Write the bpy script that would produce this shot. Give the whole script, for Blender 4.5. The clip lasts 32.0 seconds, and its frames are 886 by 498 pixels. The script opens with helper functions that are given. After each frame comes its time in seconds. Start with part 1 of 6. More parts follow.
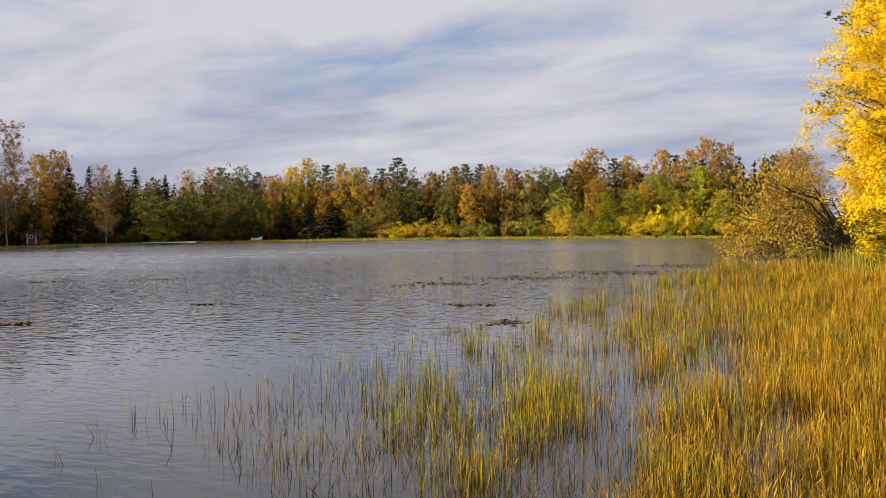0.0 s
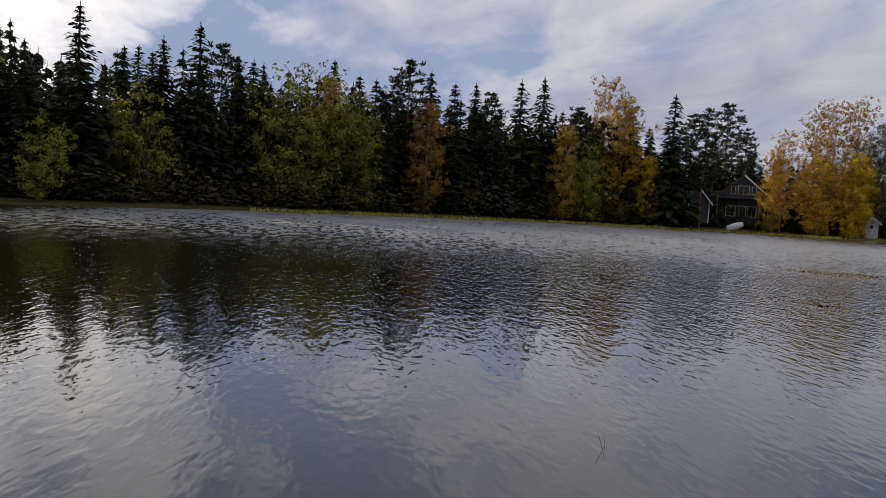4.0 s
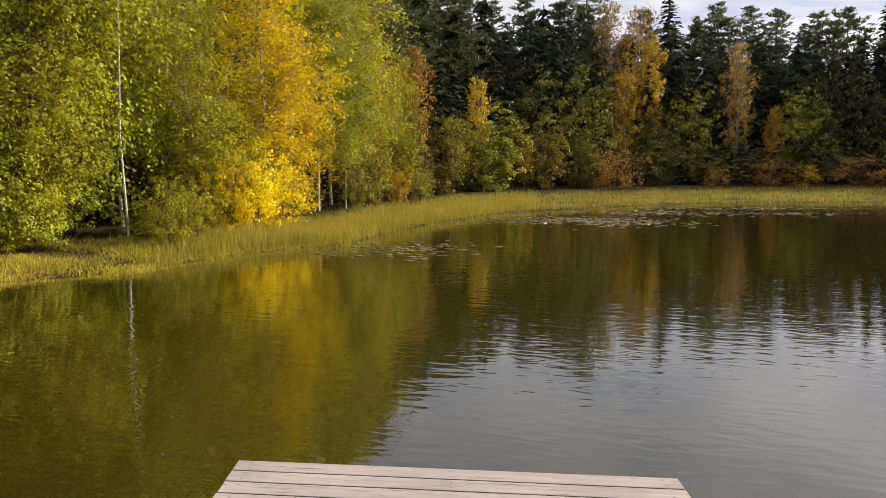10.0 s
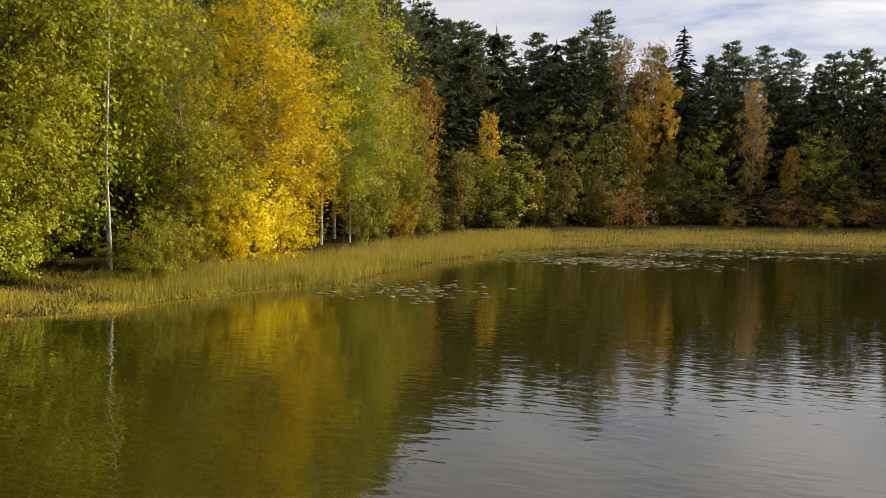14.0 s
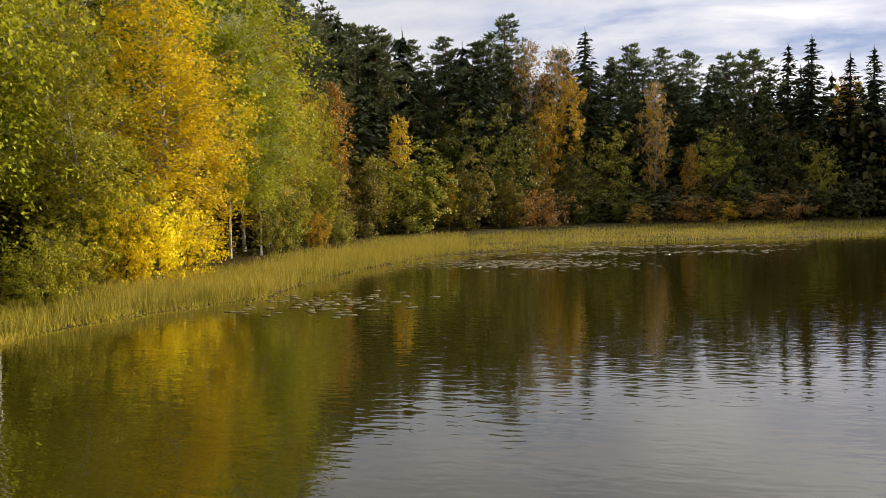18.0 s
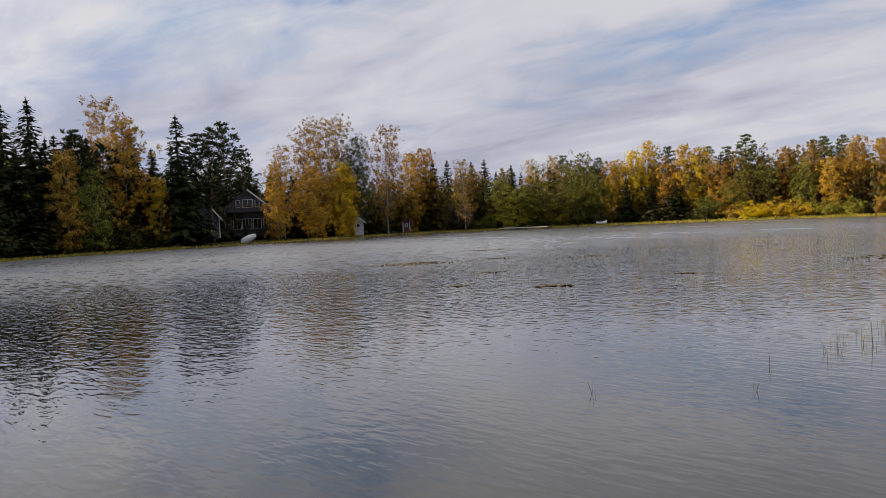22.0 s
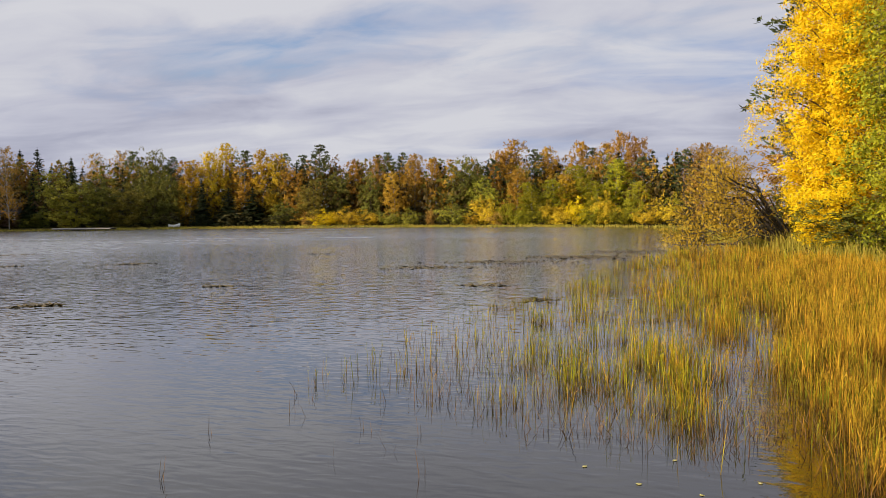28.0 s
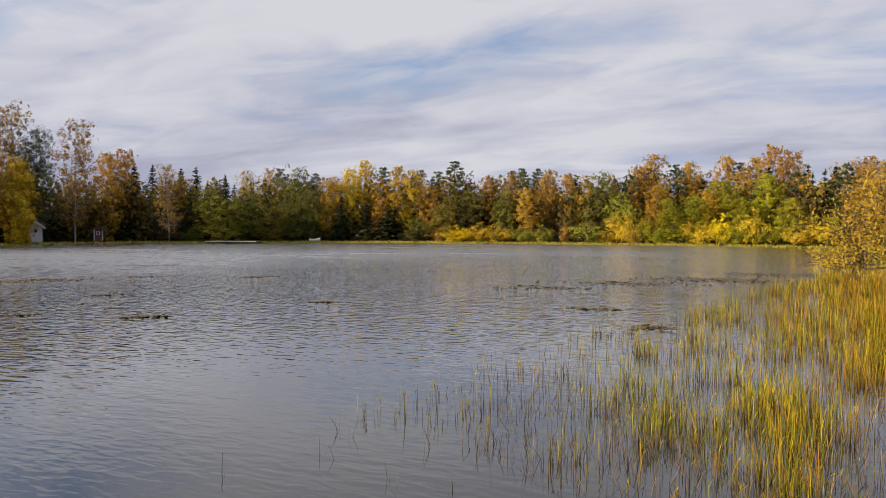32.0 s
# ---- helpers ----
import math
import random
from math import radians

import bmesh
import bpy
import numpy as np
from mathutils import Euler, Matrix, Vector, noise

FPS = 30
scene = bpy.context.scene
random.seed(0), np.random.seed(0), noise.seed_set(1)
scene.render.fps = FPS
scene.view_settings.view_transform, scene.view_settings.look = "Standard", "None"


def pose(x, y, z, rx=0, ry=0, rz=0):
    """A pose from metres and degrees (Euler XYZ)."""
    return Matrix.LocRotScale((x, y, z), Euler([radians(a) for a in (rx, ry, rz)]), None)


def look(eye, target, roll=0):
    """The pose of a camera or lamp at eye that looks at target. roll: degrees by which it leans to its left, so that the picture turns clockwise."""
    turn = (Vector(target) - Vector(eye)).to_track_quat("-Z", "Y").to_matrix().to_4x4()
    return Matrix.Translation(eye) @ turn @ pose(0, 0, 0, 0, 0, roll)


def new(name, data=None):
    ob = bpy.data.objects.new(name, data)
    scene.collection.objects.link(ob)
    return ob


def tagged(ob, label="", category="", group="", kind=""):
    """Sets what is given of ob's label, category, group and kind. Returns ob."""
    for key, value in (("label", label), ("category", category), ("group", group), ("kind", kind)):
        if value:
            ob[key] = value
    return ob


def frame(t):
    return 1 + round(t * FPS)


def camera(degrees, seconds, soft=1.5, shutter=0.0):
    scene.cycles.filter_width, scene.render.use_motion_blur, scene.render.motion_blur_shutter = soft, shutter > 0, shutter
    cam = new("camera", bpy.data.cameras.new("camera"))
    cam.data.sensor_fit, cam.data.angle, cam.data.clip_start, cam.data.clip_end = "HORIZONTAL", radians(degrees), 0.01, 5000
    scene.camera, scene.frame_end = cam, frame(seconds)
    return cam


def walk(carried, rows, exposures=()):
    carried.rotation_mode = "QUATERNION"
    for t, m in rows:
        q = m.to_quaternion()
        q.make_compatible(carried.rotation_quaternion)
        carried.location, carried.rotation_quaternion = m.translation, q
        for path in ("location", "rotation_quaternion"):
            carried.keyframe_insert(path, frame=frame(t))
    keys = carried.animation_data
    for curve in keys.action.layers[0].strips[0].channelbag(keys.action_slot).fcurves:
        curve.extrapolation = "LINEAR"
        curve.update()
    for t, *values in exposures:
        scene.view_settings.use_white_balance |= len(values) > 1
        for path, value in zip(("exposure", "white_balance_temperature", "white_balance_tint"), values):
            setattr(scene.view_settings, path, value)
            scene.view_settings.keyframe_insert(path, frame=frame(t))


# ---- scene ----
cam = camera(60.55, 32.0, soft=0.35)


def eye(x, y, z, turn, tilt, roll):
    """The camera's pose: turn clockwise from north, tilt above the horizon, roll to its left, in degrees."""
    return Matrix.Translation((x, y, z)) @ pose(0, 0, 0, 90 + tilt, 0, -turn) @ pose(0, 0, 0, 0, 0, roll)


PATH = [
    (0, 1.657, 2.674, 1.941, -22.80, -1.88, -1.03),
    (0.5, 1.569, 2.791, 1.939, -25.84, -1.29, -0.94),
    (1, 1.494, 2.839, 1.908, -31.49, -1.06, -0.54),
    (1.5, 1.452, 2.979, 1.895, -37.74, -1.42, -0.31),
    (2, 1.320, 2.849, 1.906, -43.42, -1.54, -0.26),
    (2.5, 1.147, 2.661, 1.912, -51.28, -1.61, 0.53),
    (3, 0.949, 2.569, 1.904, -62.69, -1.71, 2.01),
    (3.5, 0.663, 2.474, 1.893, -74.15, -2.69, 3.13),
    (5.5, -0.028, 2.139, 1.903, -111.71, -6.09, 3.02),
    (6, -0.233, 1.913, 1.922, -125.29, -6.55, 3.07),
    (6.5, -0.364, 1.771, 1.914, -144.37, -7.28, 3.23),
    (7, -0.425, 1.483, 1.902, -162.78, -8.25, 2.88),
    (7.5, -0.399, 1.264, 1.913, -172.44, -8.62, 2.77),
    (8, -0.385, 1.027, 1.927, -183.44, -8.71, 1.85),
    (8.5, -0.389, 0.731, 1.919, -192.89, -8.35, 0.90),
    (9, -0.243, 0.491, 1.921, -194.48, -7.94, 0.60),
    (9.5, -0.197, 0.210, 1.890, -195.59, -7.21, -0.28),
    (10, -0.161, 0.004, 1.907, -196.55, -6.66, -0.27),
    (10.5, -0.045, -0.127, 1.896, -195.95, -6.36, 0.86),
    (11, 0.024, -0.327, 1.888, -195.45, -5.74, 0.95),
    (11.5, 0.029, -0.563, 1.877, -196.51, -5.06, 0.37),
    (12, 0.116, -0.749, 1.867, -196.44, -4.64, 0.21),
    (12.5, 0.220, -0.845, 1.885, -195.88, -4.55, -0.22),
    (13, 0.146, -1.058, 1.867, -197.05, -4.58, -0.16),
    (13.5, 0.245, -1.117, 1.874, -197.03, -4.49, 0.77),
    (14, 0.250, -1.249, 1.897, -197.07, -4.08, 0.88),
    (14.5, 0.297, -1.341, 1.895, -198.08, -4.26, 0.36),
    (16.5, 0.488, -1.624, 1.909, -196.10, -2.53, 0.72),
    (17, 0.510, -1.707, 1.923, -195.93, -2.81, 0.08),
    (17.5, 0.534, -1.707, 1.904, -195.27, -3.13, -0.24),
    (18, 0.578, -1.743, 1.901, -190.38, -3.67, -1.04),
    (18.4, 0.643, -1.795, 1.894, -176.18, -4.34, -1.75),
    (19, 0.616, -2.115, 1.877, -145.87, -4.70, -1.62),
    (19.8, 0.345, -2.210, 1.870, -109.63, -3.63, -1.97),
    (20, 0.259, -2.250, 1.888, -100.70, -3.19, -2.15),
    (20.4, 0.038, -2.299, 1.875, -83.18, -2.62, -2.26),
    (21, -0.375, -2.495, 1.867, -62.88, -2.30, -3.56),
    (21.5, -0.504, -2.355, 1.885, -55.25, -1.95, -3.53),
    (22, -0.594, -2.180, 1.902, -45.96, -2.25, -2.72),
    (22.5, -0.651, -2.093, 1.901, -38.16, -2.29, -1.54),
    (23, -0.763, -1.894, 1.910, -32.35, -2.62, -1.11),
    (23.5, -0.748, -1.581, 1.890, -29.03, -2.55, -1.35),
    (24, -0.691, -1.327, 1.914, -27.07, -2.82, -1.07),
    (24.5, -0.754, -1.044, 1.917, -23.87, -3.14, -0.06),
    (26.5, -0.739, 0.045, 1.877, -22.16, -3.84, -0.77),
    (27, -0.664, 0.328, 1.886, -22.48, -3.71, -1.03),
    (27.5, -0.646, 0.584, 1.880, -19.56, -3.12, -0.65),
    (28, -0.612, 0.882, 1.876, -15.52, -2.81, -0.53),
    (28.5, -0.423, 1.121, 1.874, -14.85, -3.68, -0.52),
    (29, -0.345, 1.291, 1.865, -14.80, -4.74, 0.44),
    (29.5, -0.345, 1.537, 1.878, -14.98, -5.34, 0.61),
    (30, -0.227, 1.700, 1.896, -17.58, -4.53, 0.22),
    (30.5, -0.202, 1.908, 1.871, -19.93, -3.43, 0.49),
    (31, -0.174, 1.981, 1.885, -21.37, -2.53, 0.59),
    (31.5, -0.219, 1.963, 1.885, -23.76, -1.89, 0.27),
    (32, -0.188, 2.032, 1.887, -25.97, -1.53, 0.03),
]
EXPOSURES = [(0, 0.22), (2.5, 0.17), (3.5, 0.08), (5.5, -0.2), (6.2, -0.15), (7.0, 0.05), (8.0, 0.36), (9.0, 0.5), (13.0, 0.44), (14.2, 0.3), (17.0, 0.45), (17.6, 0.44), (18.2, 0.28), (19.0, -0.22), (19.8, -0.6), (20.4, -0.03), (21.0, 0.18), (23.0, 0.17), (32, 0.25)]
walk(cam, [(t, eye(*row)) for t, *row in PATH], EXPOSURES)


# ---------------------------------------------------------------- light
SUN_AZ, SUN_EL = radians(-130.6), radians(20.3)   # clockwise from +y, above the horizon
sun_way = Vector((math.sin(SUN_AZ) * math.cos(SUN_EL), math.cos(SUN_AZ) * math.cos(SUN_EL), math.sin(SUN_EL)))
sun = new("sun", bpy.data.lights.new("sun", "SUN"))
sun.data.energy, sun.data.angle, sun.data.color = 5.0, radians(1.0), (1.0, 0.84, 0.62)
sun.matrix_basis = look(sun_way * 200, (0, 0, 0))


def link(tree, a, b):
    tree.links.new(a, b)


def node(tree, kind, **values):
    n = tree.nodes.new(kind)
    for key, value in values.items():
        n.inputs[key].default_value = value
    return n


def math_node(tree, op, a, b=None, clamp=False):
    n = tree.nodes.new("ShaderNodeMath")
    n.operation, n.use_clamp = op, clamp
    for i, v in enumerate((a, b)):
        if v is None:
            continue
        if isinstance(v, (int, float)):
            n.inputs[i].default_value = v
        else:
            link(tree, v, n.inputs[i])
    return n.outputs[0]


def ramp(tree, fac, stops):
    n = tree.nodes.new("ShaderNodeValToRGB")
    el = n.color_ramp.elements
    while len(el) < len(stops):
        el.new(0.5)
    for e, (p, c) in zip(el, stops):
        e.position, e.color = p, (*c, 1)
    if fac is not None:
        link(tree, fac, n.inputs[0])
    return n.outputs[0]


def mix_col(tree, fac, a, b, mode="MIX"):
    n = tree.nodes.new("ShaderNodeMix")
    n.data_type, n.blend_type = "RGBA", mode
    for sock, v in ((n.inputs[0], fac), (n.inputs[6], a), (n.inputs[7], b)):
        if isinstance(v, (int, float)):
            sock.default_value = v
        elif isinstance(v, tuple):
            sock.default_value = (*v, 1)
        else:
            link(tree, v, sock)
    return n.outputs[2]


def make_world():
    w = bpy.data.worlds.new("sky")
    scene.world = w
    w.use_nodes = True
    t = w.node_tree
    t.nodes.clear()
    out = t.nodes.new("ShaderNodeOutputWorld")
    bg = t.nodes.new("ShaderNodeBackground")
    sky = t.nodes.new("ShaderNodeTexSky")
    sky.sky_type, sky.sun_disc = "NISHITA", False
    sky.sun_elevation, sky.sun_rotation = SUN_EL, SUN_AZ
    co = t.nodes.new("ShaderNodeTexCoord")
    sep = t.nodes.new("ShaderNodeSeparateXYZ")
    link(t, co.outputs["Generated"], sep.inputs[0])
    # how near the direction is to the sun
    dot = t.nodes.new("ShaderNodeVectorMath")
    dot.operation = "DOT_PRODUCT"
    link(t, co.outputs["Generated"], dot.inputs[0])
    dot.inputs[1].default_value = sun_way
    d = math_node(t, "MAXIMUM", dot.outputs["Value"], 0.0)
    # a cloud deck: the direction laid out on a flat layer
    up = math_node(t, "ADD", math_node(t, "MAXIMUM", sep.outputs[2], 0.0), 0.16)
    px = math_node(t, "DIVIDE", sep.outputs[0], up)
    py = math_node(t, "DIVIDE", sep.outputs[1], up)
    comb = t.nodes.new("ShaderNodeCombineXYZ")
    link(t, px, comb.inputs[0])
    link(t, py, comb.inputs[1])
    turn = t.nodes.new("ShaderNodeMapping")
    turn.inputs["Rotation"].default_value = (0, 0, radians(-28))
    turn.inputs["Scale"].default_value = (0.6, 1.0, 1.0)
    turn.inputs["Location"].default_value = (31.7, 4.6, 0)
    link(t, comb.outputs[0], turn.inputs[0])
    n1 = node(t, "ShaderNodeTexNoise", Scale=1.05, Detail=6.0, Roughness=0.52, Distortion=0.35)
    n2 = node(t, "ShaderNodeTexNoise", Scale=2.9, Detail=6.0, Roughness=0.53, Distortion=0.5)
    n3 = node(t, "ShaderNodeTexNoise", Scale=0.8, Detail=5.0, Roughness=0.5, Distortion=0.3)
    n4 = node(t, "ShaderNodeTexNoise", Scale=7.5, Detail=4.0, Roughness=0.6, Distortion=0.8)
    for n in (n1, n2, n3, n4):
        link(t, turn.outputs[0], n.inputs["Vector"])
    body = math_node(t, "ADD", math_node(t, "MULTIPLY", n1.outputs[0], 0.66), math_node(t, "MULTIPLY", n2.outputs[0], 0.34))
    body = math_node(t, "ADD", body, math_node(t, "MULTIPLY", math_node(t, "SUBTRACT", n4.outputs[0], 0.5), 0.10))
    body = math_node(t, "ADD", body, math_node(t, "MULTIPLY", math_node(t, "POWER", d, 14.0), 0.04))
    veil = t.nodes.new("ShaderNodeMapRange")             # the deck closes towards the north
    for key, value in (("From Min", -0.6), ("From Max", 0.5), ("To Min", -0.03), ("To Max", 0.095)):
        veil.inputs[key].default_value = value
    link(t, sep.outputs[1], veil.inputs[0])
    body = math_node(t, "ADD", body, veil.outputs[0])
    # the two long rifts and the bank of cloud between them in the southern sky
    for az, el, tight, weight in ((-96, 12, 0.90, -0.09), (-154, 18, 0.985, -0.07), (-182, 14, 0.80, 0.10)):
        at = t.nodes.new("ShaderNodeVectorMath")
        at.operation = "DOT_PRODUCT"
        link(t, co.outputs["Generated"], at.inputs[0])
        at.inputs[1].default_value = (math.sin(radians(az)) * math.cos(radians(el)), math.cos(radians(az)) * math.cos(radians(el)), math.sin(radians(el)))
        near = t.nodes.new("ShaderNodeMapRange")
        near.interpolation_type = "SMOOTHSTEP"
        for key, value in (("From Min", tight), ("From Max", 1.0), ("To Min", 0.0), ("To Max", weight)):
            near.inputs[key].default_value = value
        link(t, at.outputs["Value"], near.inputs[0])
        body = math_node(t, "ADD", body, near.outputs[0])
    cover = ramp(t, body, [(0.42, (0, 0, 0)), (0.485, (0.6, 0.6, 0.6)), (0.57, (1, 1, 1))])
    # the deck is thicker, and so greyer, low over the horizon
    low = t.nodes.new("ShaderNodeMapRange")
    for key, value in (("From Min", 0.03), ("From Max", 0.22), ("To Min", -0.06), ("To Max", 0.03)):
        low.inputs[key].default_value = value
    link(t, sep.outputs[2], low.inputs[0])
    grey = math_node(t, "ADD", math_node(t, "MULTIPLY", n3.outputs[0], 0.6), math_node(t, "MULTIPLY", n2.outputs[0], 0.4))
    shade = ramp(t, math_node(t, "ADD", grey, low.outputs[0]), [(0.37, (0.335, 0.345, 0.435)), (0.47, (0.442, 0.45, 0.53)), (0.58, (0.555, 0.558, 0.60))])
    # thin cloud glows where the sun stands behind it
    halo = math_node(t, "ADD", math_node(t, "MULTIPLY", math_node(t, "POWER", d, 700.0), 6.0),
                     math_node(t, "ADD", math_node(t, "MULTIPLY", math_node(t, "POWER", d, 60.0), 1.3), math_node(t, "ADD", math_node(t, "MULTIPLY", math_node(t, "POWER", d, 7.0), 0.85), math_node(t, "MULTIPLY", math_node(t, "POWER", d, 2.5), 0.46))))
    glow = mix_col(t, 1.0, shade, (1.0, 0.9, 0.74), "MULTIPLY")
    vm = t.nodes.new("ShaderNodeVectorMath")
    vm.operation = "SCALE"
    link(t, glow, vm.inputs[0])
    link(t, halo, vm.inputs["Scale"])
    lit = mix_col(t, 1.0, shade, vm.outputs[0], "ADD")
    blue = t.nodes.new("ShaderNodeVectorMath")
    blue.operation = "SCALE"
    link(t, sky.outputs[0], blue.inputs[0])
    blue.inputs["Scale"].default_value = 0.115
    clear = t.nodes.new("ShaderNodeVectorMath")          # a veil of haze keeps the gaps from dazzling
    clear.operation = "MINIMUM"
    link(t, mix_col(t, 1.0, blue.outputs[0], (0.92, 0.95, 1.12), "MULTIPLY"), clear.inputs[0])
    clear.inputs[1].default_value = (0.30, 0.37, 0.545)
    link(t, mix_col(t, cover, clear.outputs[0], lit), bg.inputs[0])
    bg.inputs[1].default_value = 1.0
    link(t, bg.outputs[0], out.inputs[0])


make_world()


# ---------------------------------------------------------------- materials
def material(name):
    m = bpy.data.materials.new(name)
    m.use_nodes = True
    t = m.node_tree
    return m, t, t.nodes["Principled BSDF"]


def leaf_material(name, dark, mid, light, through_leaf=0.18, lump=0.55):
    """Leaves: tones gather by bough, each leaf a little its own, each tree its own cast, light passing through the blade."""
    m, t, p = material(name)
    geo = t.nodes.new("ShaderNodeNewGeometry")
    info = t.nodes.new("ShaderNodeObjectInfo")
    bough = node(t, "ShaderNodeTexNoise", Scale=lump, Detail=3.0, Roughness=0.6)
    link(t, geo.outputs["Position"], bough.inputs["Vector"])
    f = math_node(t, "ADD", math_node(t, "MULTIPLY", geo.outputs["Random Per Island"], 0.55), math_node(t, "SUBTRACT", math_node(t, "MULTIPLY", bough.outputs[0], 1.5), 0.52), clamp=True)
    col = ramp(t, f, [(0.0, dark), (0.45, mid), (1.0, light)])
    hsv = t.nodes.new("ShaderNodeHueSaturation")
    link(t, col, hsv.inputs["Color"])
    link(t, math_node(t, "ADD", math_node(t, "MULTIPLY", info.outputs["Random"], 0.020), 0.495), hsv.inputs["Hue"])
    link(t, math_node(t, "ADD", math_node(t, "MULTIPLY", info.outputs["Random"], 0.4), 0.8), hsv.inputs["Value"])
    link(t, hsv.outputs[0], p.inputs["Base Color"])
    p.inputs["Roughness"].default_value = 0.55
    p.inputs["Specular IOR Level"].default_value = 0.12
    tr = t.nodes.new("ShaderNodeBsdfTranslucent")
    link(t, hsv.outputs[0], tr.inputs[0])
    mixer = t.nodes.new("ShaderNodeMixShader")
    mixer.inputs[0].default_value = through_leaf
    link(t, p.outputs[0], mixer.inputs[1])
    link(t, tr.outputs[0], mixer.inputs[2])
    link(t, mixer.outputs[0], t.nodes["Material Output"].inputs[0])
    return m


def bark_material(name, light, dark, scale, stretch=(1, 1, 0.25), low=0.42, high=0.58):
    m, t, p = material(name)
    co = t.nodes.new("ShaderNodeTexCoord")
    mp = t.nodes.new("ShaderNodeMapping")
    mp.inputs["Scale"].default_value = stretch
    link(t, co.outputs["Object"], mp.inputs[0])
    n = node(t, "ShaderNodeTexNoise", Scale=scale, Detail=6.0, Roughness=0.65)
    link(t, mp.outputs[0], n.inputs["Vector"])
    link(t, ramp(t, n.outputs[0], [(low, dark), (high, light)]), p.inputs["Base Color"])
    p.inputs["Roughness"].default_value = 0.85
    b = node(t, "ShaderNodeBump", Strength=0.6, Distance=0.02)
    link(t, n.outputs[0], b.inputs["Height"])
    link(t, b.outputs[0], p.inputs["Normal"])
    return m


LEAF = {
    "orange": leaf_material("leaves_orange", (0.16, 0.08, 0.014), (0.46, 0.245, 0.028), (0.64, 0.39, 0.05)),
    "yellow": leaf_material("leaves_yellow", (0.22, 0.13, 0.01), (0.58, 0.37, 0.02), (0.80, 0.55, 0.04)),
    "gold": leaf_material("leaves_gold", (0.48, 0.34, 0.008), (0.82, 0.60, 0.012), (0.90, 0.71, 0.024), 0.38),
    "poplar": leaf_material("leaves_poplar", (0.41, 0.24, 0.006), (0.82, 0.53, 0.010), (0.92, 0.70, 0.02), 0.36, 0.9),
    "yellow_green": leaf_material("leaves_yellow_green", (0.10, 0.11, 0.01), (0.36, 0.34, 0.02), (0.60, 0.48, 0.035), 0.34),
    "leaning": leaf_material("leaves_golden_brown", (0.18, 0.112, 0.012), (0.44, 0.275, 0.022), (0.60, 0.395, 0.04)),
    "rust": leaf_material("leaves_rust", (0.13, 0.065, 0.016), (0.38, 0.20, 0.038), (0.54, 0.32, 0.065)),
    "thin": leaf_material("leaves_thin_brown", (0.12, 0.062, 0.014), (0.38, 0.205, 0.034), (0.55, 0.34, 0.06)),
    "grey_green": leaf_material("leaves_grey_green", (0.03, 0.045, 0.018), (0.07, 0.09, 0.03), (0.14, 0.15, 0.05)),
    "green": leaf_material("leaves_green", (0.045, 0.05, 0.010), (0.165, 0.165, 0.026), (0.34, 0.30, 0.05)),
    "light_green": leaf_material("leaves_light_green", (0.07, 0.07, 0.011), (0.27, 0.255, 0.028), (0.52, 0.45, 0.05)),
    "olive": leaf_material("leaves_olive", (0.06, 0.045, 0.01), (0.20, 0.155, 0.022), (0.36, 0.25, 0.04)),
    "near_green": leaf_material("leaves_near_green", (0.08, 0.095, 0.008), (0.36, 0.365, 0.018), (0.66, 0.60, 0.04), 0.40),
    # the next three carry the shade inside the woods in their leaf colour
    "thicket": leaf_material("leaves_thicket_in_shade", (0.03, 0.03, 0.009), (0.09, 0.078, 0.02), (0.19, 0.145, 0.034), 0.2),
    "shade": leaf_material("leaves_in_shade", (0.022, 0.021, 0.007), (0.055, 0.048, 0.015), (0.11, 0.085, 0.025), 0.15),
    "autumn_shade": leaf_material("leaves_autumn_in_shade", (0.03, 0.02, 0.006), (0.085, 0.055, 0.016), (0.16, 0.10, 0.03), 0.2),
    "lime": leaf_material("leaves_lime", (0.22, 0.27, 0.02), (0.42, 0.47, 0.03), (0.62, 0.60, 0.06)),
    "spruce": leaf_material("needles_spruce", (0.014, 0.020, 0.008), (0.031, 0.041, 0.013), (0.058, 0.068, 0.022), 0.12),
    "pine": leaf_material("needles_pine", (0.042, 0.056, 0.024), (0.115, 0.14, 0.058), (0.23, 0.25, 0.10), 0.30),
}
BARK_BIRCH = bark_material("birch_bark", (0.30, 0.285, 0.26), (0.06, 0.05, 0.045), 9.0, (1, 1, 3.0), 0.36, 0.46)
BARK_WHITE = bark_material("white_birch_bark", (0.66, 0.64, 0.60), (0.10, 0.085, 0.07), 7.0, (1, 1, 2.5), 0.33, 0.42)
BARK_DARK = bark_material("dark_bark", (0.11, 0.085, 0.065), (0.03, 0.024, 0.02), 14.0)
BARK_PINE = bark_material("pine_bark", (0.30, 0.15, 0.07), (0.09, 0.05, 0.03), 10.0)


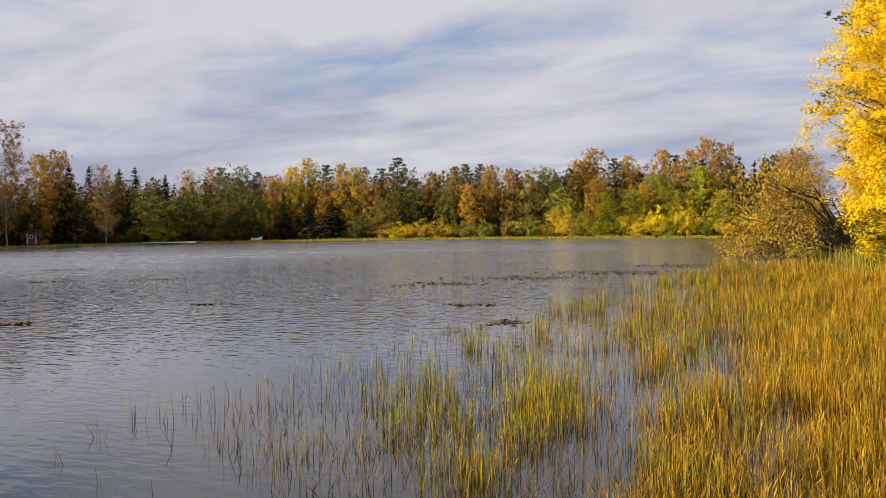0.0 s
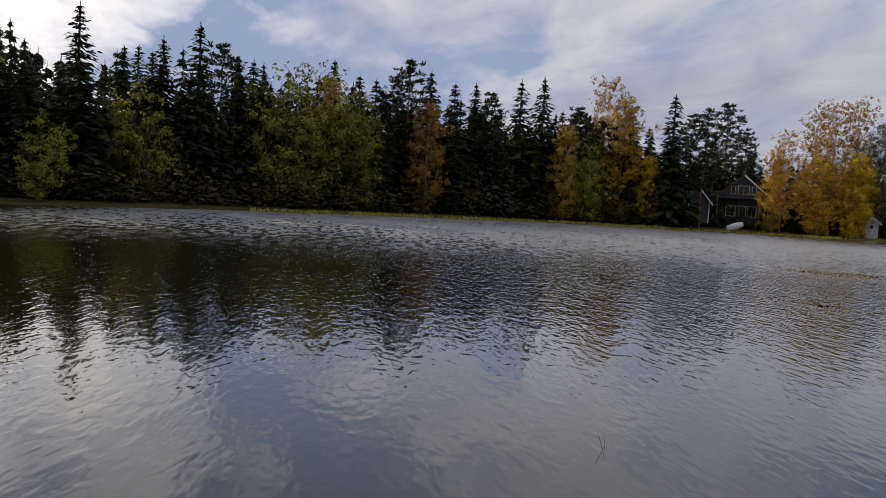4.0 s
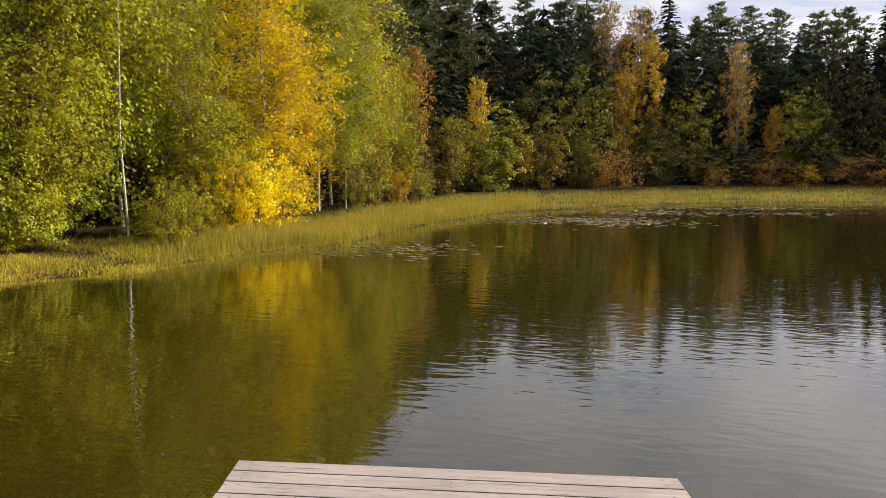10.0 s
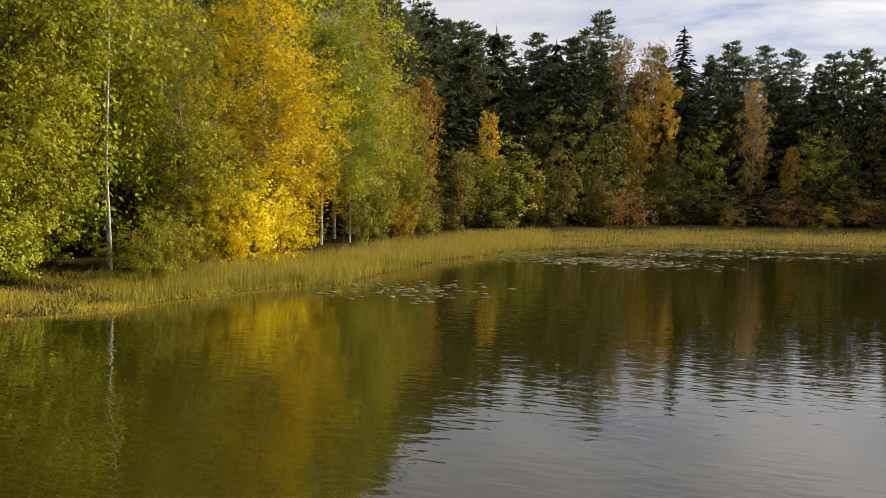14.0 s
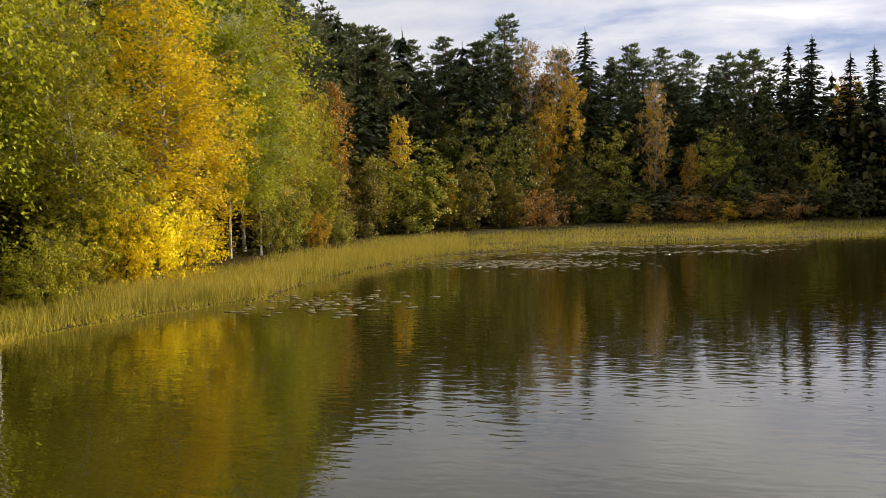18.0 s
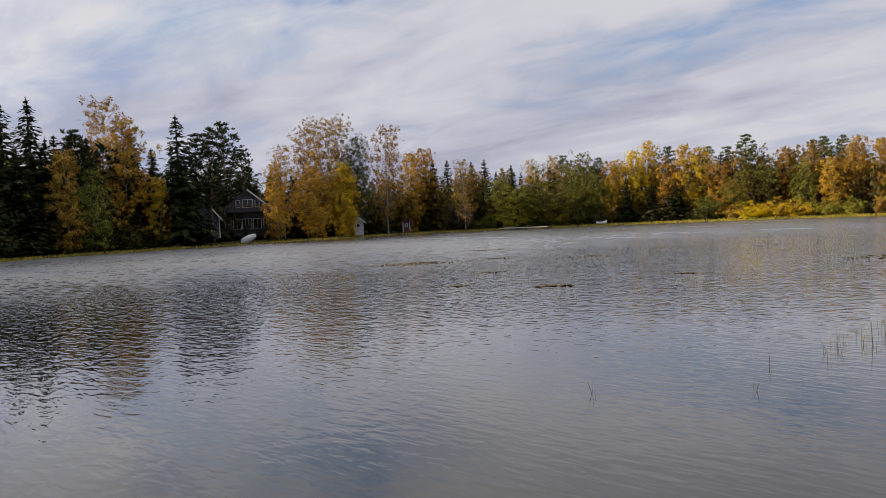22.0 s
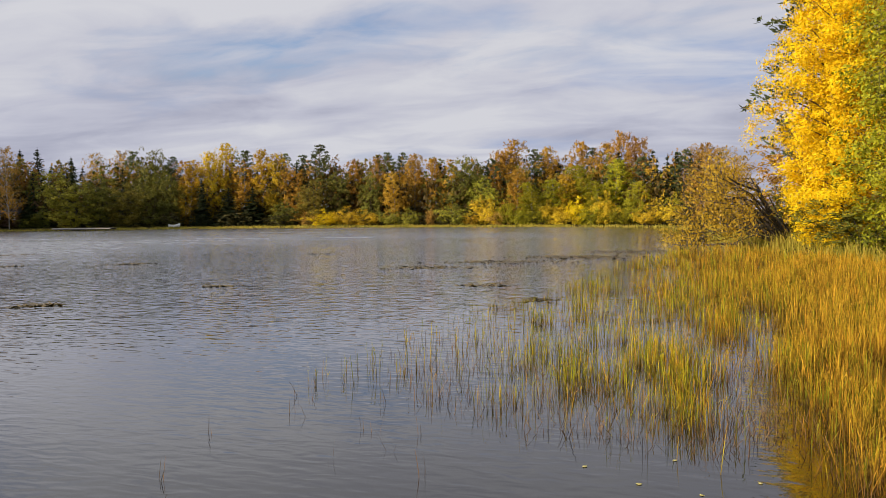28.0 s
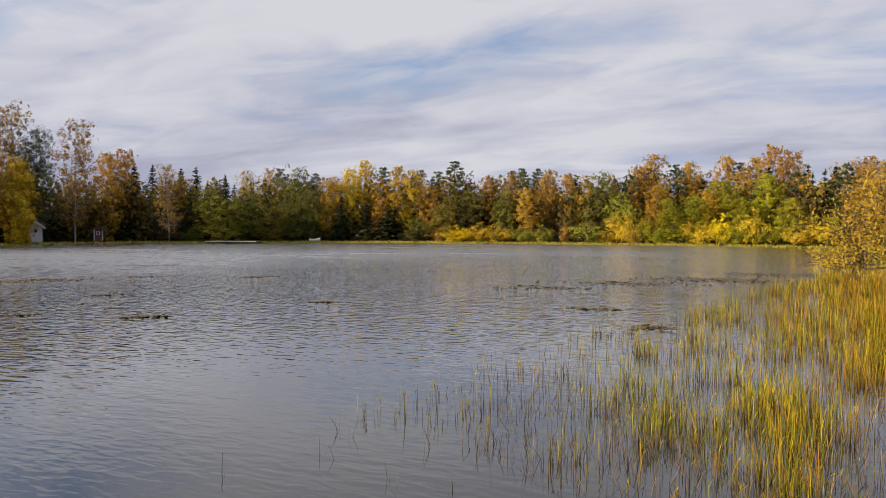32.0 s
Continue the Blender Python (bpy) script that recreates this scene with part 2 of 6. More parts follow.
def water_material():
    m, t, p = material("lake_water")
    geo = t.nodes.new("ShaderNodeNewGeometry")
    pos = geo.outputs["Position"]
    p.inputs["Roughness"].default_value = 0.02
    p.inputs["IOR"].default_value = 1.45
    p.inputs["Coat Weight"].default_value = 0.35
    p.inputs["Coat IOR"].default_value = 1.5
    p.inputs["Coat Roughness"].default_value = 0.02
    silt = node(t, "ShaderNodeTexNoise", Scale=0.06, Detail=3.0)
    link(t, pos, silt.inputs["Vector"])
    olive_body = ramp(t, silt.outputs[0], [(0.35, (0.026, 0.021, 0.0020)), (0.65, (0.037, 0.031, 0.0028))])
    deep = ramp(t, silt.outputs[0], [(0.35, (0.008, 0.0075, 0.0055)), (0.65, (0.012, 0.011, 0.008))])
    heights = []
    for angle, scale, squeeze, detail in ((24, 4.4, 0.40, 1.4), (12, 9.0, 0.42, 1.0), (40, 0.5, 0.5, 2.0), (30, 0.95, 0.3, 2.0), (33, 0.30, 0.16, 3.0), (84, 3.4, 0.26, 2.0)):
        mp = t.nodes.new("ShaderNodeMapping")
        mp.inputs["Rotation"].default_value = (0, 0, radians(angle))
        mp.inputs["Scale"].default_value = (squeeze, 1.0, 1.0)
        link(t, pos, mp.inputs[0])
        n = node(t, "ShaderNodeTexNoise", Scale=scale, Detail=detail, Roughness=0.5, Distortion=0.4)
        link(t, mp.outputs[0], n.inputs["Vector"])
        heights.append(n.outputs[0])
    # the breeze ruffles the open north of the lake and leaves the southern bay smoother
    sep = t.nodes.new("ShaderNodeSeparateXYZ")
    link(t, pos, sep.inputs[0])
    open_water = t.nodes.new("ShaderNodeMapRange")
    open_water.interpolation_type = "SMOOTHSTEP"
    open_water.inputs["From Min"].default_value = -6.0
    open_water.inputs["From Max"].default_value = 20.0
    open_water.inputs["To Min"].default_value = 0.016
    open_water.inputs["To Max"].default_value = 1.0
    link(t, math_node(t, "SUBTRACT", sep.outputs[1], math_node(t, "MULTIPLY", sep.outputs[0], 0.6)), open_water.inputs[0])
    # the base colour goes from olive in the southern bay to a darker grey-brown northwards
    depth = t.nodes.new("ShaderNodeMapRange")
    for key, value in (("From Min", -6.0), ("From Max", 6.0)):
        depth.inputs[key].default_value = value
    link(t, math_node(t, "SUBTRACT", sep.outputs[1], math_node(t, "MULTIPLY", sep.outputs[0], 0.3)), depth.inputs[0])
    link(t, mix_col(t, depth.outputs[0], olive_body, deep), p.inputs["Base Color"])
    # the north-eastern shore and its reeds shelter the water in front of them
    lee = t.nodes.new("ShaderNodeMapRange")
    for key, value in (("From Min", -10.0), ("From Max", 1.0), ("To Min", 1.0), ("To Max", 0.2)):
        lee.inputs[key].default_value = value
    link(t, sep.outputs[0], lee.inputs[0])
    exposed = math_node(t, "MULTIPLY", open_water.outputs[0], lee.outputs[0])
    gust = node(t, "ShaderNodeTexNoise", Scale=0.045, Detail=3.0)
    link(t, pos, gust.inputs["Vector"])
    gusty = ramp(t, gust.outputs[0], [(0.35, (0.55, 0.55, 0.55)), (0.65, (1.2, 1.2, 1.2))])
    # gusts reach further down the farther they are from the sheltered landing
    away = t.nodes.new("ShaderNodeVectorMath")
    away.operation = "LENGTH"
    link(t, pos, away.inputs[0])
    reach = t.nodes.new("ShaderNodeMapRange")
    for key, value in (("From Min", 11.0), ("From Max", 58.0), ("To Min", 0.55), ("To Max", 5.2)):
        reach.inputs[key].default_value = value
    link(t, away.outputs["Value"], reach.inputs[0])
    force = math_node(t, "MULTIPLY", math_node(t, "MULTIPLY", exposed, gusty), reach.outputs[0])
    small = math_node(t, "MULTIPLY", math_node(t, "MULTIPLY", heights[1], math_node(t, "ADD", force, 0.18)), 0.0145)
    big = math_node(t, "MULTIPLY", math_node(t, "MULTIPLY", heights[0], math_node(t, "ADD", math_node(t, "MULTIPLY", force, 0.75), 0.10)), 0.022)
    swell = math_node(t, "MULTIPLY", heights[2], 0.006)
    chop = math_node(t, "MULTIPLY", math_node(t, "MULTIPLY", heights[3], math_node(t, "MULTIPLY", exposed, reach.outputs[0])), 0.010)
    total = math_node(t, "ADD", math_node(t, "ADD", math_node(t, "ADD", small, big), swell), chop)
    b = node(t, "ShaderNodeBump", Strength=1.0, Distance=1.0)
    link(t, total, b.inputs["Height"])
    link(t, b.outputs[0], p.inputs["Normal"])
    link(t, b.outputs[0], p.inputs["Coat Normal"])
    # ripples too fine to stand out one by one roughen the open water far off
    fine = t.nodes.new("ShaderNodeMapRange")
    for key, value in (("From Min", 22.0), ("From Max", 60.0), ("To Min", 0.0), ("To Max", 0.20)):
        fine.inputs[key].default_value = value
    link(t, away.outputs["Value"], fine.inputs[0])
    rough = math_node(t, "ADD", math_node(t, "MULTIPLY", math_node(t, "MULTIPLY", fine.outputs[0], gusty), exposed), 0.02)
    # a wind lane along the western shore
    lane = math_node(t, "MULTIPLY", math_node(t, "MULTIPLY", math_node(t, "SUBTRACT", -18.0, sep.outputs[0]), 0.055, clamp=True), math_node(t, "MULTIPLY", math_node(t, "SUBTRACT", 56.0, sep.outputs[1]), 0.03, clamp=True))
    lane = math_node(t, "MULTIPLY", lane, math_node(t, "MULTIPLY", math_node(t, "ADD", sep.outputs[1], 18.0), 0.16, clamp=True))
    glitter = ramp(t, heights[5], [(0.40, (0.35, 0.35, 0.35)), (0.60, (1.45, 1.45, 1.45))])
    rough = math_node(t, "ADD", rough, math_node(t, "MULTIPLY", math_node(t, "MULTIPLY", lane, glitter), 0.30))
    # cat's-paws: the wind touches the surface in long streaks
    streaks = ramp(t, heights[4], [(0.3, (0.78, 0.78, 0.78)), (0.7, (1.22, 1.22, 1.22))])
    rough = math_node(t, "MULTIPLY", rough, streaks)
    link(t, rough, p.inputs["Roughness"])
    gloss = t.nodes.new("ShaderNodeMapRange")
    for key, value in (("From Min", 16.0), ("From Max", 50.0), ("To Min", 0.0), ("To Max", 1.0)):
        gloss.inputs[key].default_value = value
    link(t, away.outputs["Value"], gloss.inputs[0])
    sheen = math_node(t, "MULTIPLY", gloss.outputs[0], exposed)
    link(t, math_node(t, "ADD", math_node(t, "MULTIPLY", sheen, 1.0), 1.40), p.inputs["IOR"])
    link(t, math_node(t, "ADD", math_node(t, "MULTIPLY", sheen, 0.7), 1.5), p.inputs["Coat IOR"])
    link(t, math_node(t, "ADD", math_node(t, "MULTIPLY", sheen, 0.4), math_node(t, "ADD", math_node(t, "MULTIPLY", lee.outputs[0], 0.4), 0.3)), p.inputs["Coat Weight"])
    link(t, rough, p.inputs["Coat Roughness"])
    return m


def ground_material():
    m, t, p = material("forest_ground")
    geo = t.nodes.new("ShaderNodeNewGeometry")
    n1 = node(t, "ShaderNodeTexNoise", Scale=0.35, Detail=6.0, Roughness=0.6)
    n2 = node(t, "ShaderNodeTexNoise", Scale=7.0, Detail=6.0, Roughness=0.7)
    for n in (n1, n2):
        link(t, geo.outputs["Position"], n.inputs["Vector"])
    a = ramp(t, n1.outputs[0], [(0.35, (0.045, 0.045, 0.014)), (0.5, (0.10, 0.085, 0.025)), (0.65, (0.09, 0.06, 0.03))])
    b = ramp(t, n2.outputs[0], [(0.35, (0.45, 0.45, 0.45)), (0.65, (1.0, 1.0, 1.0))])
    link(t, mix_col(t, 1.0, a, b, "MULTIPLY"), p.inputs["Base Color"])
    p.inputs["Roughness"].default_value = 0.95
    p.inputs["Specular IOR Level"].default_value = 0.05
    bump = node(t, "ShaderNodeBump", Strength=0.8, Distance=0.06)
    link(t, n2.outputs[0], bump.inputs["Height"])
    link(t, bump.outputs[0], p.inputs["Normal"])
    return m


def plank_material(name, light, dark, along):
    """Weathered decking: grain along the board, each board with its own tone, knots and grey wear."""
    m, t, p = material(name)
    co = t.nodes.new("ShaderNodeTexCoord")
    info = t.nodes.new("ShaderNodeObjectInfo")
    off = t.nodes.new("ShaderNodeVectorMath")
    off.operation = "ADD"
    link(t, co.outputs["Object"], off.inputs[0])
    seed = t.nodes.new("ShaderNodeCombineXYZ")
    for i in range(3):
        link(t, math_node(t, "MULTIPLY", info.outputs["Random"], 37.0 + 11 * i), seed.inputs[i])
    link(t, seed.outputs[0], off.inputs[1])
    mp = t.nodes.new("ShaderNodeMapping")
    mp.inputs["Scale"].default_value = along
    link(t, off.outputs[0], mp.inputs[0])
    grain = node(t, "ShaderNodeTexNoise", Scale=26.0, Detail=8.0, Roughness=0.7, Distortion=0.6)
    link(t, mp.outputs[0], grain.inputs["Vector"])
    blot = node(t, "ShaderNodeTexNoise", Scale=2.2, Detail=4.0, Roughness=0.6)
    link(t, off.outputs[0], blot.inputs["Vector"])
    knot = node(t, "ShaderNodeTexVoronoi", Scale=3.4)
    link(t, mp.outputs[0], knot.inputs["Vector"])
    base = ramp(t, grain.outputs[0], [(0.32, dark), (0.62, light)])
    thin = t.nodes.new("ShaderNodeMapping")
    thin.inputs["Scale"].default_value = (0.035, 1.0, 1.0)
    link(t, off.outputs[0], thin.inputs[0])
    check = node(t, "ShaderNodeTexNoise", Scale=95.0, Detail=3.0, Roughness=0.6, Distortion=0.3)
    link(t, thin.outputs[0], check.inputs["Vector"])
    base = mix_col(t, 1.0, base, ramp(t, check.outputs[0], [(0.33, (0.5, 0.46, 0.43)), (0.41, (1, 1, 1))]), "MULTIPLY")   # drying cracks along the grain
    wear = ramp(t, blot.outputs[0], [(0.3, (0.78, 0.77, 0.76)), (0.7, (1.08, 1.07, 1.06))])
    tone = t.nodes.new("ShaderNodeHueSaturation")
    link(t, mix_col(t, 1.0, base, wear, "MULTIPLY"), tone.inputs["Color"])
    link(t, math_node(t, "ADD", math_node(t, "MULTIPLY", info.outputs["Random"], 0.16), 0.92), tone.inputs["Value"])
    dots = ramp(t, knot.outputs["Distance"], [(0.03, (0.35, 0.28, 0.22)), (0.075, (1, 1, 1))])
    link(t, mix_col(t, 1.0, tone.outputs[0], dots, "MULTIPLY"), p.inputs["Base Color"])
    p.inputs["Roughness"].default_value = 0.8
    b = node(t, "ShaderNodeBump", Strength=0.5, Distance=0.004)
    link(t, grain.outputs[0], b.inputs["Height"])
    link(t, b.outputs[0], p.inputs["Normal"])
    return m


def plain(name, colour, rough=0.7, metal=0.0, scale=6.0, spread=0.25):
    m, t, p = material(name)
    co = t.nodes.new("ShaderNodeTexCoord")
    n = node(t, "ShaderNodeTexNoise", Scale=scale, Detail=6.0, Roughness=0.6)
    link(t, co.outputs["Object"], n.inputs["Vector"])
    lo, hi = tuple(c * (1 - spread) for c in colour), tuple(min(1, c * (1 + spread)) for c in colour)
    link(t, ramp(t, n.outputs[0], [(0.3, lo), (0.7, hi)]), p.inputs["Base Color"])
    p.inputs["Roughness"].default_value, p.inputs["Metallic"].default_value = rough, metal
    return m


def blade_material(name, stops, through_leaf=0.3, lump=0.5, foot=None, foot_to=0.2):
    """Grass and reed blades: tones by patch and by blade; with foot given, browner towards the base."""
    m, t, p = material(name)
    geo = t.nodes.new("ShaderNodeNewGeometry")
    patch = node(t, "ShaderNodeTexNoise", Scale=lump, Detail=4.0)
    link(t, geo.outputs["Position"], patch.inputs["Vector"])
    f = math_node(t, "ADD", math_node(t, "MULTIPLY", geo.outputs["Random Per Island"], 0.65), math_node(t, "SUBTRACT", math_node(t, "MULTIPLY", patch.outputs[0], 0.9), 0.28), clamp=True)
    col = ramp(t, f, stops)
    if foot:
        sep = t.nodes.new("ShaderNodeSeparateXYZ")
        link(t, geo.outputs["Position"], sep.inputs[0])
        up = t.nodes.new("ShaderNodeMapRange")
        for key, value in (("From Min", 0.0), ("From Max", foot_to), ("To Min", 0.85), ("To Max", 0.0)):
            up.inputs[key].default_value = value
        link(t, sep.outputs[2], up.inputs[0])
        col = mix_col(t, up.outputs[0], col, foot)
    link(t, col, p.inputs["Base Color"])
    p.inputs["Roughness"].default_value = 0.6
    p.inputs["Specular IOR Level"].default_value = 0.08
    tr = t.nodes.new("ShaderNodeBsdfTranslucent")
    link(t, col, tr.inputs[0])
    mixer = t.nodes.new("ShaderNodeMixShader")
    mixer.inputs[0].default_value = through_leaf
    link(t, p.outputs[0], mixer.inputs[1])
    link(t, tr.outputs[0], mixer.inputs[2])
    link(t, mixer.outputs[0], t.nodes["Material Output"].inputs[0])
    return m


WATER = water_material()
GROUND = ground_material()
PLANK_GREY = plank_material("decking_grey", (0.475, 0.42, 0.375), (0.37, 0.325, 0.285), (0.09, 1.6, 1.6))
PLANK_TAN = plank_material("decking_tan", (0.58, 0.49, 0.41), (0.42, 0.345, 0.28), (0.09, 1.6, 1.6))
PLANK_PALE = plank_material("decking_pale", (0.66, 0.60, 0.50), (0.46, 0.40, 0.33), (0.09, 1.6, 1.6))
EDGE_DARK = plain("shaded_grimy_edge", (0.06, 0.048, 0.036), 0.9)
TIMBER_DARK = plain("wet_timber", (0.07, 0.055, 0.04), 0.8)
REED = blade_material("reed_stems", [(0.0, (0.03, 0.04, 0.005)), (0.38, (0.20, 0.23, 0.014)), (0.6, (0.50, 0.42, 0.02)), (0.8, (0.46, 0.26, 0.02)), (1.0, (0.10, 0.06, 0.02))], 0.12, 2.6, (0.10, 0.05, 0.014), 0.15)
REED_YELLOW = blade_material("reed_stems_yellow", [(0.0, (0.04, 0.03, 0.006)), (0.2, (0.14, 0.10, 0.010)), (0.42, (0.46, 0.30, 0.018)), (0.62, (0.68, 0.40, 0.035)), (0.82, (0.60, 0.29, 0.02)), (1.0, (0.12, 0.06, 0.018))], 0.12, 1.3, (0.12, 0.05, 0.011), 0.28)
STUBBLE = blade_material("reed_stubble", [(0.0, (0.05, 0.03, 0.012)), (0.5, (0.16, 0.085, 0.03)), (1.0, (0.34, 0.22, 0.09))], 0.1, 2.0)
SEDGE = blade_material("sedge_blades", [(0.0, (0.16, 0.15, 0.018)), (0.4, (0.35, 0.31, 0.04)), (0.7, (0.54, 0.43, 0.08)), (1.0, (0.48, 0.31, 0.09))])
BANK_GRASS = blade_material("bank_grass", [(0.0, (0.22, 0.24, 0.02)), (0.35, (0.53, 0.48, 0.035)), (0.62, (0.72, 0.58, 0.08)), (0.8, (0.52, 0.32, 0.10)), (1.0, (0.30, 0.16, 0.07))], 0.3, 0.8)
LILY = plain("lily_pad", (0.15, 0.125, 0.045), 0.28, 0.0, 1.3, 0.5)
MAT_WEED = plain("pondweed", (0.12, 0.085, 0.022), 0.45, 0.0, 3.0, 0.5)


# ---------------------------------------------------------------- mesh helpers
def mesh_of(name, V, F, mat, smooth=False):
    """A mesh from arrays of corners and four-sided faces."""
    V, F = np.asarray(V, dtype=np.float32).reshape(-1, 3), np.asarray(F, dtype=np.int32).reshape(-1, 4)
    me = bpy.data.meshes.new(name)
    me.vertices.add(len(V))
    me.vertices.foreach_set("co", V.ravel())
    me.loops.add(F.size)
    me.loops.foreach_set("vertex_index", F.ravel())
    me.polygons.add(len(F))
    me.polygons.foreach_set("loop_start", np.arange(0, F.size, 4, dtype=np.int32))
    if smooth:
        me.polygons.foreach_set("use_smooth", np.ones(len(F), dtype=bool))
    me.update(calc_edges=True)
    me.validate()
    me.materials.append(mat)
    return me


def join(pieces):
    V, F, n = [], [], 0
    for v, f in pieces:
        V.append(v)
        F.append(np.asarray(f) + n)
        n += len(v)
    return np.concatenate(V), np.concatenate(F)


def tube(points, radii, sides=5):
    P = np.asarray(points, dtype=float)
    k = len(P)
    V = np.zeros((k * sides, 3))
    for i in range(k):
        d = P[min(i + 1, k - 1)] - P[max(i - 1, 0)]
        d = d / (np.linalg.norm(d) + 1e-9)
        a = np.cross(d, (0.3, 0.9, 0.1) if abs(d[2]) > 0.7 else (0, 0, 1))
        a = a / (np.linalg.norm(a) + 1e-9)
        b = np.cross(d, a)
        for j in range(sides):
            q = 2 * math.pi * j / sides
            V[i * sides + j] = P[i] + radii[i] * (a * math.cos(q) + b * math.sin(q))
    F = [(i * sides + j, i * sides + (j + 1) % sides, (i + 1) * sides + (j + 1) % sides, (i + 1) * sides + j) for i in range(k - 1) for j in range(sides)]
    return V, np.array(F)


def diamonds(C, A, B):
    """Leaf blades: centres, half-lengths along the midrib and half-widths."""
    n = len(C)
    V = np.empty((n, 4, 3))
    V[:, 0], V[:, 1], V[:, 2], V[:, 3] = C - A, C + B - 0.15 * A, C + A, C - B - 0.15 * A
    return V.reshape(-1, 3), np.arange(4 * n).reshape(-1, 4)


def unit(r, n):
    v = r.normal(size=(n, 3))
    return v / np.linalg.norm(v, axis=1)[:, None]


def box_mesh(bm, x0, y0, z0, x1, y1, z1):
    made = bmesh.ops.create_cube(bm, size=1.0)["verts"]
    for v in made:
        v.co = Vector((x0 + (v.co.x + 0.5) * (x1 - x0), y0 + (v.co.y + 0.5) * (y1 - y0), z0 + (v.co.z + 0.5) * (z1 - z0)))
    return made


def part(name, bm, mat, parent, label="", bevel=0.0):
    """Links a bmesh as one mesh object under a thing or a part."""
    if bevel:
        bmesh.ops.bevel(bm, geom=bm.edges[:], offset=bevel, segments=1, affect="EDGES")
    me = bpy.data.meshes.new(name)
    bm.to_mesh(me)
    bm.free()
    me.materials.append(mat)
    ob = new(name, me)
    ob.parent = parent
    if label:
        ob["label"] = label
    return ob


def box_part(name, box, mat, parent, label="", bevel=0.0):
    bm = bmesh.new()
    box_mesh(bm, *box)
    return part(name, bm, mat, parent, label, bevel)


# ---------------------------------------------------------------- the lake's outline
SHORE_AZ = (-345, -338, -330, -318, -300, -270, -240, -230, -222, -218, -215, -211, -203, -197, -192, -180, -177, -167, -160, -150, -140, -127, -116, -111, -107, -97, -92, -85,
            -80, -75, -68, -62, -57, -51, -46, -40, -33, -28, -20, -12, -3, 1.6, 3.2, 4.5, 7, 11, 15)
SHORE_R = (27, 21, 17, 12, 10, 9.5, 12, 13.6, 13.8, 14.1, 14.9, 15.8, 17.4, 22.8, 27, 33, 34.5, 37.5, 43, 50, 53, 48, 47, 49, 50, 58, 61, 67,
           72, 80, 85, 90, 95, 104, 105, 104, 103, 101, 97, 92, 88, 80, 60, 42, 37, 32, 27)
WOOD_R = (27, 21, 17, 12, 10, 9.5, 12, 14, 14.1, 14.4, 15.2, 17, 21.4, 29, 36, 46, 50, 55, 56, 60, 55, 48.5, 48, 52, 51, 62, 64, 73,
          77, 84, 88, 93, 97, 105, 107, 107, 106, 102, 98, 94, 90, 80, 60, 42, 37, 32, 27)


def shore(az):
    """How far the water's edge lies from the landing in the direction az (degrees, clockwise from north)."""
    az = (np.asarray(az, dtype=float) + 345) % 360 - 345
    return np.interp(az, SHORE_AZ, SHORE_R)


def wood_edge(az):
    """How far the forest's edge lies from the landing."""
    az = (np.asarray(az, dtype=float) + 345) % 360 - 345
    return np.interp(az, SHORE_AZ, WOOD_R)


def land_height(x, y):
    x, y = np.asarray(x, dtype=float), np.asarray(y, dtype=float)
    az = np.degrees(np.arctan2(x, y))
    back, inland = np.hypot(x, y) - shore(az), np.maximum(np.hypot(x, y) - wood_edge(az), 0)
    land = 0.04 + 0.12 * (1 - np.exp(-inland / 1.5)) + 0.004 * np.clip(inland, 0, 16) + 0.02 * np.clip(inland - 16, 0, 50)
    return np.where(back < 0, np.maximum(back * 0.12, -1.6), land) + np.where(inland > 0.3, 0.06 * np.sin(x * 0.9) * np.cos(y * 0.8), 0)


def build_ground():
    radii = np.unique(np.concatenate([np.arange(0.5, 30, 0.8), np.arange(30, 125, 1.6), np.geomspace(125, 3500, 16)]))
    az = np.arange(0, 360, 1.5)
    A, R = np.meshgrid(np.radians(az), radii)
    X, Y = np.sin(A) * R, np.cos(A) * R
    Z = land_height(X, Y)
    V = np.stack([X, Y, Z], -1).reshape(-1, 3)
    n = len(az)
    F = [(i * n + j, i * n + (j + 1) % n, (i + 1) * n + (j + 1) % n, (i + 1) * n + j) for i in range(len(radii) - 1) for j in range(n)]
    g = tagged(new("ground", mesh_of("ground", V, F, GROUND, True)), "mossy brown forest floor round the lake", "ground", kind="structure")
    w = np.arange(0, 360, 3.0)
    rings = (0.01, 20, 60, 118)
    V = np.array([(math.sin(radians(a)) * r, math.cos(radians(a)) * r, 0.0) for r in rings for a in w])
    k = len(w)
    F = [(i * k + j, i * k + (j + 1) % k, (i + 1) * k + (j + 1) % k, (i + 1) * k + j) for i in range(3) for j in range(k)]
    me = mesh_of("water", V, F, WATER)
    tagged(new("water", me), "dark rippled lake water mirroring sky and trees", "water", kind="structure")


build_ground()


# ---------------------------------------------------------------- trees
def leaf_cards(r, C, N, leaf, narrow=0.6, hang=0.35):
    """Leaf blades at C whose faces look along N, give or take, and hang a little."""
    n = len(C)
    N = N / (np.linalg.norm(N, axis=1)[:, None] + 1e-6)
    A = np.cross(N, unit(r, n))
    A[:, 2] -= hang * np.abs(A[:, 2])
    A *= (leaf * r.uniform(0.6, 1.3, n) / (np.linalg.norm(A, axis=1) + 1e-6))[:, None]
    B = np.cross(N, A) * narrow
    return diamonds(C, A, B)


